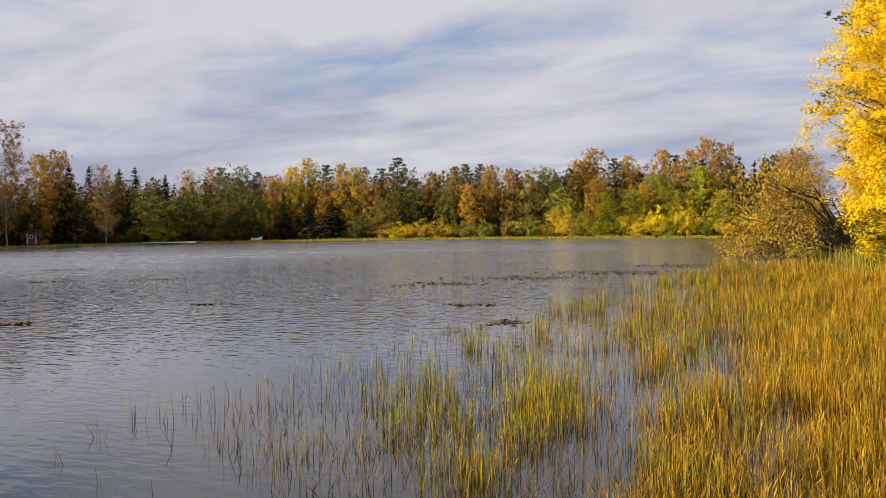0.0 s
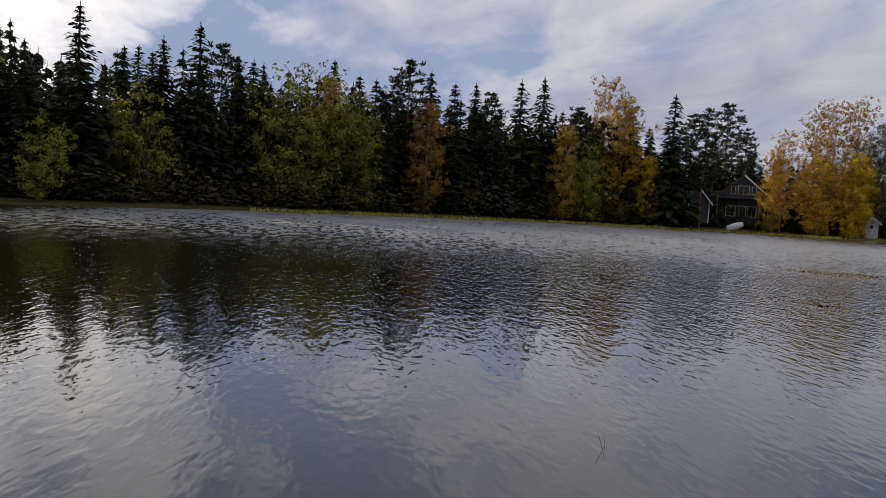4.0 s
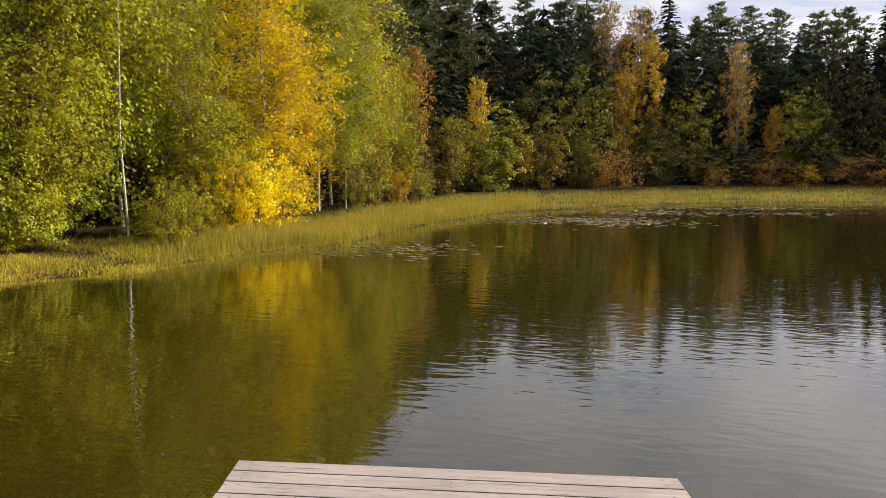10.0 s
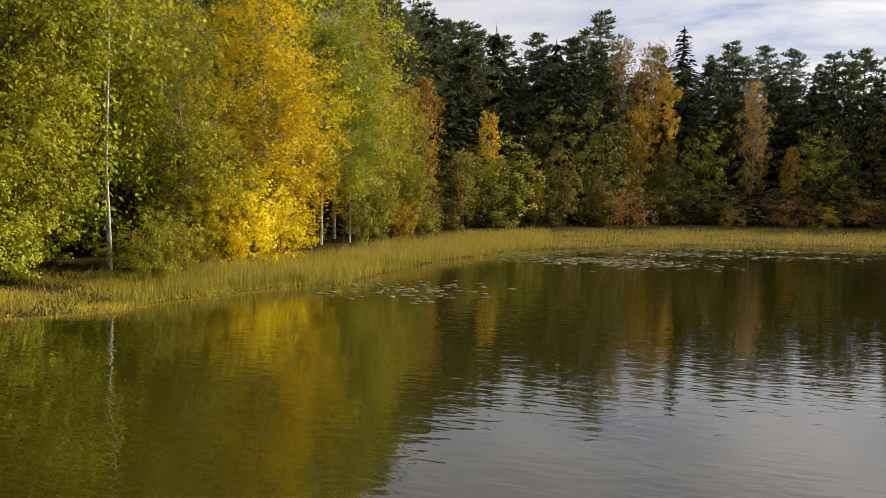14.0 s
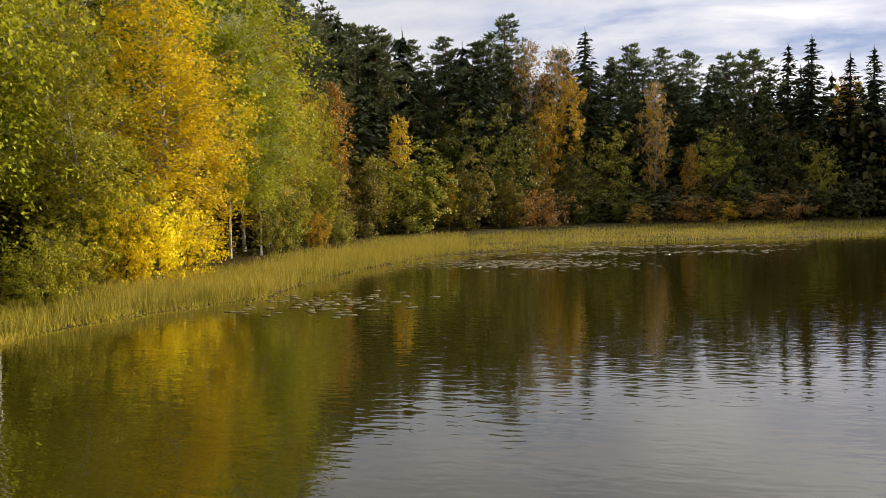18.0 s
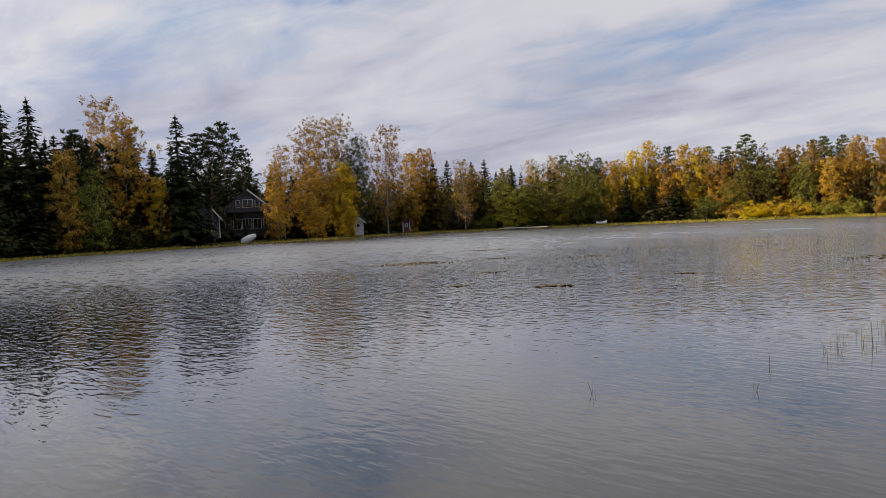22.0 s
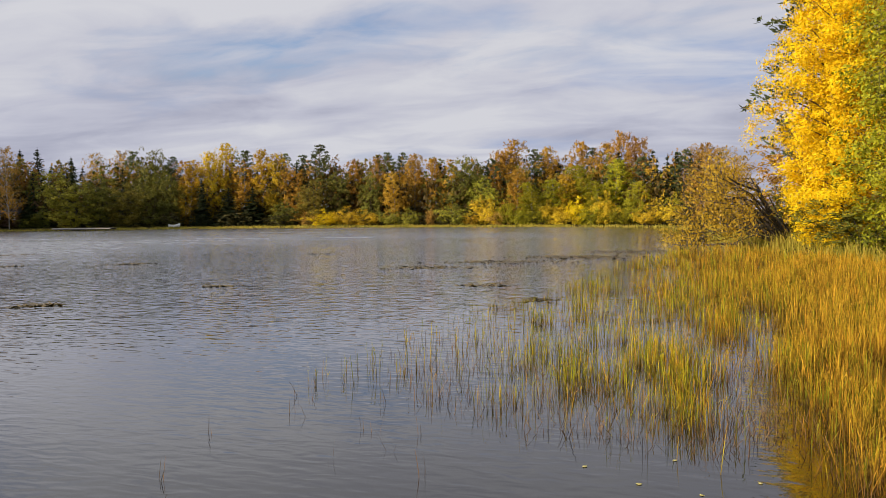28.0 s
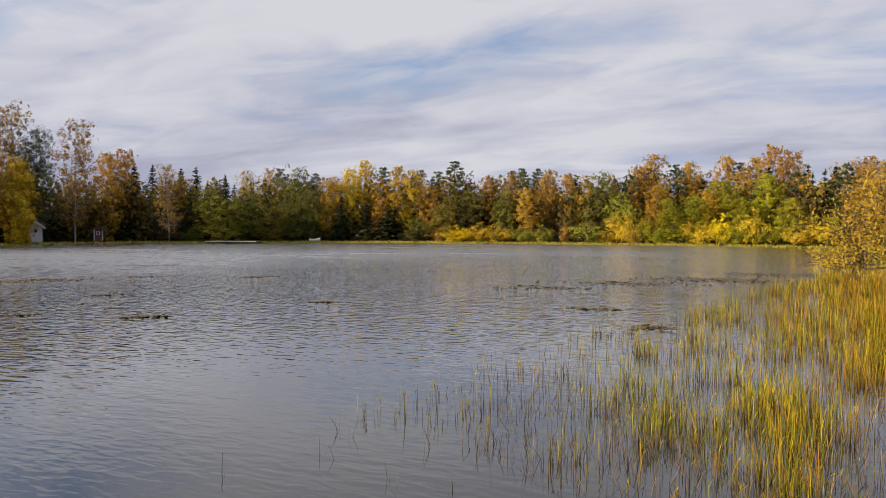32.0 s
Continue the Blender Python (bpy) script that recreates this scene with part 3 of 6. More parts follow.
def broadleaf(seed, H, W, base, limbs, leaves, leaf, bark_r=0.011, spread=0.10, droop=0.05, rise=0.9, stems=1, twigs=4, bare=0, narrow=0.6):
    """A broadleaf tree: tapering trunk, rising limbs that fork into twigs, each twig ending in a clump of leaves."""
    r = np.random.default_rng(seed)
    wood, mids, sizes, axes = [], [], [], []
    per = limbs // stems
    for s in range(stems):
        lean = r.normal(0, 0.02 if stems == 1 else 0.12, 2)
        hh = H * (1 if s == 0 else r.uniform(0.7, 0.95))
        pts = [(lean[0] * z * hh + r.normal(0, 0.006 * H) * (z > 0), lean[1] * z * hh + r.normal(0, 0.006 * H) * (z > 0), z * hh - 0.3 * (z == 0)) for z in (0, 0.2, 0.4, 0.6, 0.8, 0.95)]
        wood.append(tube(pts, [H * bark_r * q / math.sqrt(stems) for q in (1.25, 0.9, 0.7, 0.5, 0.3, 0.1)], 6))
        P = np.array(pts)
        for i in range(per):
            u = base + (0.97 - base) * ((i + r.uniform(0, 1)) / per)
            q = (u - base) / (1 - base)
            prof = min(1.0, 1.75 * math.sqrt(q + 0.06) * (1 - q) ** 0.62)
            L = W / 2 * prof * r.uniform(0.5, 1.08) + 0.03 * W
            a = i * 2.4 + r.uniform(-0.5, 0.5)
            at = np.array([np.interp(u * hh, P[:, 2], P[:, c]) for c in range(3)])
            out = np.array([math.cos(a), math.sin(a), 0])
            up = rise * r.uniform(0.5, 1.1)
            start = at - np.array([0, 0, 0.45 * L * up])
            tip = start + out * L + np.array([0, 0, L * up])
            mid = start + out * L * 0.5 + np.array([0, 0, L * up * 0.62])
            wood.append(tube([start, mid, tip], [H * bark_r * 0.33, H * bark_r * 0.2, H * bark_r * 0.05], 3))
            for k in range(twigs + bare):
                f = r.uniform(0.25, 1.0)
                p = (1 - f) ** 2 * start + 2 * f * (1 - f) * mid + f ** 2 * tip
                end = p + r.normal(0, 1, 3) * np.array([1, 1, 0.7]) * spread * W * (0.75 if k < twigs else 1.3) + out * L * 0.12
                end[2] -= abs(r.normal(0, droop * H * 0.5))
                if k >= twigs:
                    wood.append(tube([p, end], [H * bark_r * 0.07, H * bark_r * 0.02], 3))
                    continue
                if bare:
                    wood.append(tube([p, end], [H * bark_r * 0.1, H * bark_r * 0.03], 3))
                mids.append(end)
                sizes.append(spread * W * r.uniform(0.45, 1.0) * (0.45 + 0.65 * prof))
                axes.append(at)
    mids, sizes, axes = np.array(mids), np.array(sizes), np.array(axes)
    share = sizes ** 2 / (sizes ** 2).sum()
    who = r.choice(len(mids), leaves, p=share)
    ball = unit(r, leaves) * (r.uniform(0, 1, leaves) ** 0.45)[:, None]
    C = mids[who] + ball * sizes[who][:, None] * np.array([1, 1, 0.72])
    C[:, 2] -= np.abs(r.normal(0, droop * H * 0.35, leaves))
    radial = C - axes[who]
    radial /= np.linalg.norm(radial, axis=1)[:, None] + 1e-6
    N = ball * 0.75 + radial * 0.5 + np.array([0, 0, 0.45]) + unit(r, leaves) * 0.6
    ok = C[:, 2] > 0.05
    return join(wood), leaf_cards(r, C[ok], N[ok], leaf, narrow)


def spruce(seed, H, W, whorls=32, per=7, sprays=8, size=1.0, taper=0.72):
    """A spruce: whorls of drooping boughs hung with flat sprays, thinning to a spike."""
    r = np.random.default_rng(seed)
    wood = [tube([(0, 0, -0.3), (0.02 * r.normal(), 0.02 * r.normal(), H * 0.5), (0, 0, H * 0.995)], [H * 0.012, H * 0.008, H * 0.001], 6)]
    C, A, B = [], [], []
    for i in range(whorls):
        q = (i + r.uniform(0, 0.6)) / whorls
        z = H * (0.06 + 0.93 * q)
        R = W / 2 * ((1 - q) ** taper) * r.uniform(0.8, 1.1) + 0.07
        k = max(4, int(per * (0.65 + 0.55 * (1 - q))))
        for j in range(k):
            a = j * 2 * math.pi / k + r.uniform(-0.35, 0.35) + i
            RR = R * r.uniform(0.62, 1.15)
            zb = z + r.normal(0, 0.9 * H / whorls) * (1 - q)
            m = max(4, int(sprays * (0.4 + 0.75 * (1 - q))))
            s = 0.12 + 0.9 * (np.arange(m) + r.uniform(0.1, 1, m)) / m
            out = np.array([math.cos(a), math.sin(a), 0])
            side = np.array([-math.sin(a), math.cos(a), 0])
            drop = -0.42 * RR * s + 0.26 * RR * s ** 3 - np.abs(r.normal(0, 0.20, m)) * (1 - 0.6 * q) + (0.15 * s if q > 0.85 else 0)
            fan = r.normal(0, 0.13, m) * RR * (0.35 + 0.9 * s * (1.15 - s))
            c = out * (s * RR)[:, None] + np.array([0, 0, 1.0]) * (zb + drop)[:, None] + side * fan[:, None]
            ln = (0.24 + 0.08 * RR) * r.uniform(0.7, 1.3, m) * size * (0.6 + 0.5 * (1 - q))
            d = out * 0.85 + side * (np.sign(fan) * r.uniform(0.1, 0.9, m))[:, None] + np.array([0, 0, -1.0]) * r.uniform(0.1, 0.95, m)[:, None]
            d /= np.linalg.norm(d, axis=1)[:, None]
            b = np.cross(d, np.array([0, 0, 1.0]) + out * 0.5 + r.normal(0, 0.5, (m, 3)))
            b /= np.linalg.norm(b, axis=1)[:, None] + 1e-6
            C.append(c)
            A.append(d * ln[:, None])
            B.append(b * (ln * 0.46)[:, None])
            if i % 2 == 0 and j % 2 == 0:
                wood.append(tube([(0, 0, z), out * RR * 0.85 + np.array([0, 0, z - 0.25 * RR])], [0.03, 0.008], 3))
    for z in np.linspace(0.93, 1.0, 9):                 # the leading shoot
        C.append(np.array([[0, 0, H * z]]))
        A.append(np.array([[0.05 * r.normal(), 0.05 * r.normal(), 0.026 * H]]))
        a = r.uniform(0, 6.28)
        B.append(np.array([[0.05 * H * (1.03 - z) * math.cos(a), 0.05 * H * (1.03 - z) * math.sin(a), 0]]))
    return join(wood), diamonds(np.concatenate(C), np.concatenate(A), np.concatenate(B))


def pine(seed, H, W, limbs=60, needles=52, size=1.0, bare=0.30):
    """A Scots pine: warm trunk and an uneven crown of layered needle tufts along crooked limbs."""
    r = np.random.default_rng(seed)
    bend = r.normal(0, 0.010 * H, (5, 2))
    bend[0] = 0
    pts = [(bend[i][0], bend[i][1], z * H - 0.3 * (i == 0)) for i, z in enumerate((0, 0.3, 0.6, 0.85, 0.99))]
    wood = [tube(pts, [H * 0.010, H * 0.008, H * 0.006, H * 0.003, H * 0.001], 6)]
    P = np.array(pts)
    C, A, B = [], [], []
    for i in range(limbs):
        u = bare + (0.985 - bare) * (i + r.uniform(0, 1)) / limbs
        q = (u - bare) / (1 - bare)
        L = W / 2 * min(1, 0.5 + 1.2 * q) * (1 - q ** 2.2) ** 0.75 * r.uniform(0.45, 1.15) + 0.16
        a = i * 2.4 + r.uniform(-0.7, 0.7)
        at = np.array([np.interp(u * H, P[:, 2], P[:, c]) for c in range(3)])
        out = np.array([math.cos(a), math.sin(a), 0])
        tip = at + out * L + np.array([0, 0, L * r.uniform(-0.02, 0.34)])
        mid = at + out * L * 0.55 + np.array([0, 0, L * r.uniform(-0.16, 0.12)])
        wood.append(tube([at, mid, tip], [0.035, 0.02, 0.008], 3))
        m = int(needles * (0.5 + 0.8 * L / (W / 2)))
        tufts = max(3, m // 9)
        f = r.beta(2.0, 1.0, tufts)[:, None]
        knots = (1 - f) ** 2 * at + 2 * f * (1 - f) * mid + f * f * tip + r.normal(0, 0.15 * L + 0.05, (tufts, 3)) * np.array([1, 1, 0.4])
        ball = unit(r, m) * np.array([1, 1, 0.6])
        c0 = knots[r.integers(0, tufts, m)] + ball * r.uniform(0.08, 0.30, m)[:, None]
        d = ball + out * 0.45 + np.array([0, 0, 0.5]) + unit(r, m) * 0.35
        d /= np.linalg.norm(d, axis=1)[:, None]
        ln = 0.20 * size * r.uniform(0.6, 1.3, m)
        b = np.cross(d, unit(r, m) * 0.7 + np.array([0, 0, 0.8]) + out * 0.4)
        b /= np.linalg.norm(b, axis=1)[:, None] + 1e-6
        C.append(c0)
        A.append(d * ln[:, None])
        B.append(b * (ln * 0.36)[:, None])
    return join(wood), diamonds(np.concatenate(C), np.concatenate(A), np.concatenate(B))


# shapes: name -> (height, width, variants of (wood, leaves))
SHAPES = {}


def shape(name, H, W, variants):
    SHAPES[name] = (H, W, variants)


shape("birch_far", 11, 4.2, [broadleaf(s, 11, 4.2, 0.05, 52, 10500, 0.092, 0.006, 0.095, 0.05, 0.9, 1, 8) for s in (1, 2, 3)])
shape("thin_far", 13, 5.2, [broadleaf(s, 13, 5.2, 0.14, 56, 5200, 0.10, 0.006, 0.085, 0.03, 1.2, 1, 7, 5) for s in (4, 5)])
shape("alder_far", 9, 5.0, [broadleaf(s, 9, 5.0, 0.02, 56, 9500, 0.098, 0.009, 0.10, 0.04, 0.8, 2, 8) for s in (6, 7)])
shape("bush_far", 2.4, 4.2, [broadleaf(s, 2.4, 4.2, 0.02, 28, 2200, 0.085, 0.012, 0.12, 0.03, 0.6, 4) for s in (8, 9)])
shape("birch_mid", 12, 4.2, [broadleaf(s, 12, 4.2, 0.16, 50, 5800, 0.106, 0.007, 0.095, 0.05, 0.9, 1, 8) for s in (11, 12, 13)])
shape("thin_mid", 14, 5.2, [broadleaf(s, 14, 5.2, 0.24, 56, 5500, 0.088, 0.007, 0.085, 0.04, 1.2, 1, 7, 4) for s in (14, 15)])
shape("alder_mid", 9, 5.0, [broadleaf(s, 9, 5.0, 0.06, 45, 5000, 0.115, 0.008, 0.10, 0.04, 0.8, 3, 8) for s in (16, 17)])
shape("bush_mid", 2.4, 3.6, [broadleaf(s, 2.4, 3.6, 0.02, 30, 2400, 0.06, 0.012, 0.12, 0.03, 0.6, 5) for s in (18, 19)])
shape("birch_near", 13, 5.0, [broadleaf(s, 13, 5.0, 0.10, 90, 18500, 0.062, 0.0045, 0.09, 0.05, 0.9, 1, 11, 1) for s in (21, 22)])
shape("tall_near", 13, 5.0, [broadleaf(s, 13, 5.0, 0.26, 84, 18500, 0.062, 0.0040, 0.095, 0.06, 0.9, 1, 11, 1) for s in (23, 28)])
shape("alder_near", 9, 5.0, [broadleaf(s, 9, 5.0, 0.10, 90, 18500, 0.061, 0.006, 0.095, 0.04, 0.8, 3, 11, 1) for s in (24, 25, 29)])
shape("stem_near", 12, 4.4, [broadleaf(32, 12, 4.4, 0.42, 60, 9000, 0.062, 0.0021, 0.10, 0.06, 0.9, 1, 7, 2)])
shape("bush_near", 2.6, 2.8, [broadleaf(s, 2.6, 2.8, 0.02, 45, 4200, 0.046, 0.010, 0.11, 0.03, 0.7, 5, 4, 1) for s in (26, 27)])
shape("poplar_near", 15, 6.0, [broadleaf(31, 15, 6.0, 0.04, 130, 125000, 0.068, 0.012, 0.10, 0.03, 0.9, 1, 13, 0, 0.42)])
shape("spruce_far", 13, 4.0, [spruce(s, 13, 4.0, 40, 8, 10, 1.0) for s in (41, 42, 43)])
shape("spruce_mid", 14, 4.0, [spruce(s, 14, 4.0, 46, 8, 12, 0.85) for s in (44, 45, 46)])
shape("pine_far", 12, 4.4, [pine(s, 12, 4.4, 54, 88, 0.74, 0.32) for s in (51, 52)])
shape("pine_mid", 15, 4.6, [pine(s, 15, 4.6, 84, 84, 0.68, 0.24) for s in (53, 54, 55)])

# coarser trees for the rear ranks
shape("birch_rear", 11, 4.2, [broadleaf(s, 11, 4.2, 0.10, 34, 2300, 0.155, 0.011, 0.12) for s in (71, 72)])
shape("thin_rear", 13, 5.2, [broadleaf(73, 13, 5.2, 0.22, 44, 1700, 0.14, 0.010, 0.09, 0.03, 1.2)])
shape("alder_rear", 9, 5.0, [broadleaf(74, 9, 5.0, 0.05, 34, 2300, 0.17, 0.011, 0.12, 0.04, 0.8, 2)])
shape("spruce_rear", 13, 4.0, [spruce(s, 13, 4.0, 26, 6, 6, 1.3) for s in (75, 76)])
shape("pine_rear", 12, 4.4, [pine(s, 12, 4.4, 36, 27, 1.6, 0.34) for s in (77, 78)])

# kind -> (stem of the shape, leaf colour, bark, category, name, label)
KINDS = {
    "bo": ("birch", "orange", BARK_BIRCH, "birch", "birch_tree", "slender birch with orange-brown autumn leaves"),
    "br": ("birch", "rust", BARK_BIRCH, "birch", "birch_tree", "birch with rust-brown autumn leaves"),
    "by": ("birch", "yellow", BARK_BIRCH, "birch", "birch_tree", "slender birch with bright yellow leaves"),
    "bg": ("birch", "yellow_green", BARK_BIRCH, "birch", "birch_tree", "birch with leaves turning from green to yellow"),
    "bs": ("thin", "thin", BARK_BIRCH, "birch", "birch_tree", "tall airy birch with thinning brown leaves"),
    "ls": ("thin", "grey_green", BARK_DARK, "tree", "aspen_tree", "tall half-bare aspen with grey-green leaves"),
    "al": ("alder", "green", BARK_DARK, "alder", "alder_tree", "bushy alder with dark green leaves"),
    "ag": ("alder", "light_green", BARK_DARK, "alder", "alder_tree", "bushy alder with light green leaves"),
    "ab": ("alder", "olive", BARK_DARK, "alder", "alder_tree", "bushy alder with olive-brown leaves"),
    "ye": ("alder", "yellow", BARK_DARK, "tree", "willow_tree", "small willow with pale yellow leaves"),
    "sp": ("spruce", "spruce", BARK_DARK, "spruce", "spruce_tree", "dark green pointed spruce in the shore forest"),
    "pi": ("pine", "pine", BARK_PINE, "pine", "pine_tree", "pine with reddish trunk and tufted green crown"),
    # shaded copy of the pine: the dark spruce needle colour stands for shade
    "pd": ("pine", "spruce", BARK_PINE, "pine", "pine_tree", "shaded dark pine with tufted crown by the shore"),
    "uy": ("bush", "yellow", BARK_DARK, "bush", "willow_bush", "low yellow willow bush on the shore"),
    "ub": ("bush", "gold", BARK_DARK, "bush", "willow_bush", "low golden willow bush on the shore"),
    "uo": ("bush", "rust", BARK_DARK, "bush", "willow_bush", "low golden-brown willow bush on the shore"),
    "ug": ("bush", "light_green", BARK_DARK, "bush", "willow_bush", "low green willow bush on the shore"),
    "yg": ("birch", "gold", BARK_BIRCH, "birch", "birch_tree", "tall birch glowing golden yellow on the bank"),
    "ng": ("alder", "near_green", BARK_DARK, "alder", "alder_tree", "dense green alder on the grassy bank"),
    "nb": ("tall", "near_green", BARK_WHITE, "birch", "birch_tree", "tall white-stemmed birch with green leaves on the bank"),
    "nw": ("stem", "near_green", BARK_WHITE, "birch", "birch_tree", "slender birch with a bare white stem at the bank's edge"),
    "nb2": ("alder", "near_green", BARK_DARK, "alder", "alder_tree", "green alder beside the yellow poplar"),
    "ny": ("bush", "gold", BARK_DARK, "bush", "birch_sapling", "bushy golden birch sapling on the bank"),
    "nu": ("bush", "yellow_green", BARK_DARK, "bush", "willow_bush", "yellow-green willow bush on the bank"),
    "nl": ("bush", "lime", BARK_DARK, "bush", "willow_bush", "bright green willow bush at the water's edge"),
    "yp": ("poplar", "poplar", BARK_DARK, "poplar", "poplar_tree", "large poplar covered in bright golden leaves"),
}
mesh_cache = {}


def tree_meshes(kind, tier, pick):
    stem, leaf, bark = KINDS[kind][:3]
    while stem + "_" + tier not in SHAPES:
        tier = {"near": "mid", "mid": "far", "far": "near"}[tier]
    H, W, variants = SHAPES[stem + "_" + tier]
    v = pick % len(variants)
    key = (stem, tier, v, leaf, bark.name)
    if key not in mesh_cache:
        wood, leaves = variants[v]
        wkey = (stem, tier, v, bark.name)
        if wkey not in mesh_cache:
            mesh_cache[wkey] = mesh_of("trunk", *wood, bark, True)
        mesh_cache[key] = (mesh_cache[wkey], mesh_of("crown", *leaves, LEAF[leaf]))
    return H, W, mesh_cache[key]


TALLER = {"birch": 1.06, "thin": 1.06, "alder": 1.05, "poplar": 1.05}
SLENDER = {"birch": 0.37, "thin": 0.37, "alder": 0.5, "spruce": 0.42, "pine": 0.34, "tall": 0.46, "poplar": 0.41}


def plant(x, y, h, w, kind, pick, spin, tier=""):
    d = math.hypot(x, y)
    tier = tier or ("near" if d < 33 else ("mid" if d < 72 else "far"))
    if tier == "near" and h < 5.2 and KINDS[kind][0] in ("birch", "alder"):
        tier = "mid"                                     # small trees need fewer leaves
    H, W, (wood, leaves) = tree_meshes(kind, tier, pick)
    cat, name, label = KINDS[kind][3:]
    tree = tagged(new(name), label, cat, group=cat + " trees by the lake" if cat != "bush" else "bushes by the lake")
    slim = SLENDER.get(KINDS[kind][0], 0.3) * (0.74 if tier == "mid" and KINDS[kind][0] in ("birch", "thin") else 1.0)
    sx = max(w, h * slim) / W * 1.12
    tree.matrix_basis = Matrix.LocRotScale((x, y, float(land_height(x, y))), Euler((0, 0, spin)), (sx, sx, h / H * TALLER.get(KINDS[kind][0], 1.0)))
    for nm, me in (("trunk", wood), ("crown", leaves)):
        new(nm, me).parent = tree
    return tree


STANDS = {}
STANDS["north_west"] = [
    (-85.5, 63.8, 13.6, 4.2, "ls"), (-86.1, 69.6, 15.3, 5.9, "bs"), (-88, 62.2, 16.3, 4.8, "bs"), (-84.6, 61.4, 9.6, 3.4, "by"),
    (-88.6, 76.6, 12.1, 4, "bo"), (-88.8, 80.1, 12.7, 3.6, "bo"), (-88.2, 81.1, 11.2, 2, "sp"), (-92.7, 88.7, 11.5, 3, "sp"),
    (-79.9, 79.5, 10.2, 2.7, "bs"), (-91.7, 93.6, 11.3, 2.7, "sp"), (-90.7, 95.9, 11.6, 2.6, "sp"), (-84.6, 92, 9, 2.1, "sp"),
    (-85, 94.3, 9.5, 2.2, "sp"), (-85.3, 96.7, 10.2, 1.5, "sp"), (-73.4, 83.3, 7.2, 5.8, "ag"), (-81.5, 97.4, 10.5, 4, "bs"),
    (-77.6, 97.9, 10.8, 3.6, "bs"),
]
STANDS["north_middle"] = [
    (-74.8, 97.5, 11.1, 2.7, "pi"), (-69.8, 95.9, 10.9, 4.6, "al"), (-68.1, 97, 10.1, 3.4, "pi"), (-71.7, 86.1, 6.7, 4.5, "al"),
    (-68.9, 87, 6, 5.1, "ab"), (-67.2, 90.5, 7.5, 4.4, "al"), (-65.4, 92.8, 7.1, 3.6, "al"), (-63.1, 94.2, 9, 4.1, "by"),
    (-60.7, 93.2, 6.5, 2.4, "sp"), (-61.7, 97.2, 10.5, 3.9, "by"), (-60.6, 99.8, 11.7, 4.3, "by"), (-57.5, 99.3, 10.8, 3.4, "pi"),
    (-54.4, 98.8, 10.7, 3.8, "by"), (-52.5, 101.8, 10.4, 3, "pi"), (-49.9, 102.2, 10.2, 3.7, "pi"), (-46.6, 100.8, 11.4, 4.1, "pi"),
    (-52.2, 99, 10.1, 3.3, "by"), (-57.5, 94.7, 5.4, 4, "sp"), (-54.5, 96, 5.5, 4, "sp"), (-49.2, 94.7, 3.1, 3.4, "al"),
]
STANDS["north_copse"] = [
    (-45.3, 96.2, 6.2, 4, "ab"), (-48.7, 98.5, 7.6, 3.5, "bo"), (-43.2, 100.4, 8.9, 3.8, "al"), (-41.1, 101.7, 9.1, 3.5, "bo"),
    (-38.2, 103, 9.6, 3.8, "br"), (-38.7, 107.8, 10.6, 2.2, "pi"), (-35.9, 106.1, 10.3, 2.4, "pi"), (-33.2, 102.4, 9.6, 3.7, "br"),
    (-38.3, 99.1, 7, 3.4, "al"), (-34.4, 98.5, 7.1, 3.6, "bo"), (-29.3, 101.5, 9, 2.7, "bo"), (-26.5, 100.6, 8.6, 4, "al"),
    (-24.1, 101.5, 8.3, 3.4, "al"), (-22.2, 98.5, 5.9, 3.6, "ag"), (-21.6, 96.6, 4, 3.1, "ye"), (-20.6, 102.2, 9.8, 3.2, "bo"),
    (-19.5, 103.1, 11.2, 4.3, "bo"), (-17.6, 98.2, 6.9, 3.5, "bo"), (-16.2, 103.8, 10.1, 3.2, "pi"),
]
STANDS["north_east"] = [
    (-14.4, 104.6, 10.2, 3.9, "bo"), (-12.7, 96.7, 5.6, 3.8, "bg"), (-10.2, 103.1, 10.7, 3.1, "bo"), (-8.7, 104.9, 10.1, 2.4, "pi"),
    (-9.2, 98.1, 7.3, 4.3, "bg"), (-6.7, 101.6, 10.3, 3.4, "bo"), (-4.7, 102.2, 11.5, 2.9, "bo"), (-5.2, 98.3, 7.9, 4.2, "bg"),
    (-2.5, 100.7, 10.7, 2.7, "br"), (-0.6, 102.1, 6.3, 3.3, "br"), (1, 96.3, 6.9, 3.4, "bg"), (1.9, 97, 8, 1.3, "sp"),
    (3.6, 94.7, 8.7, 3.6, "bs"), (5.4, 93.8, 8.8, 3.8, "br"), (-11.2, 97.4, 6.2, 3.4, "by"), (-7, 95.7, 5.3, 3.2, "bg"),
    (-2.2, 94.6, 5.1, 3.7, "bg"), (-15.7, 97, 5.3, 3.1, "bg"),
]
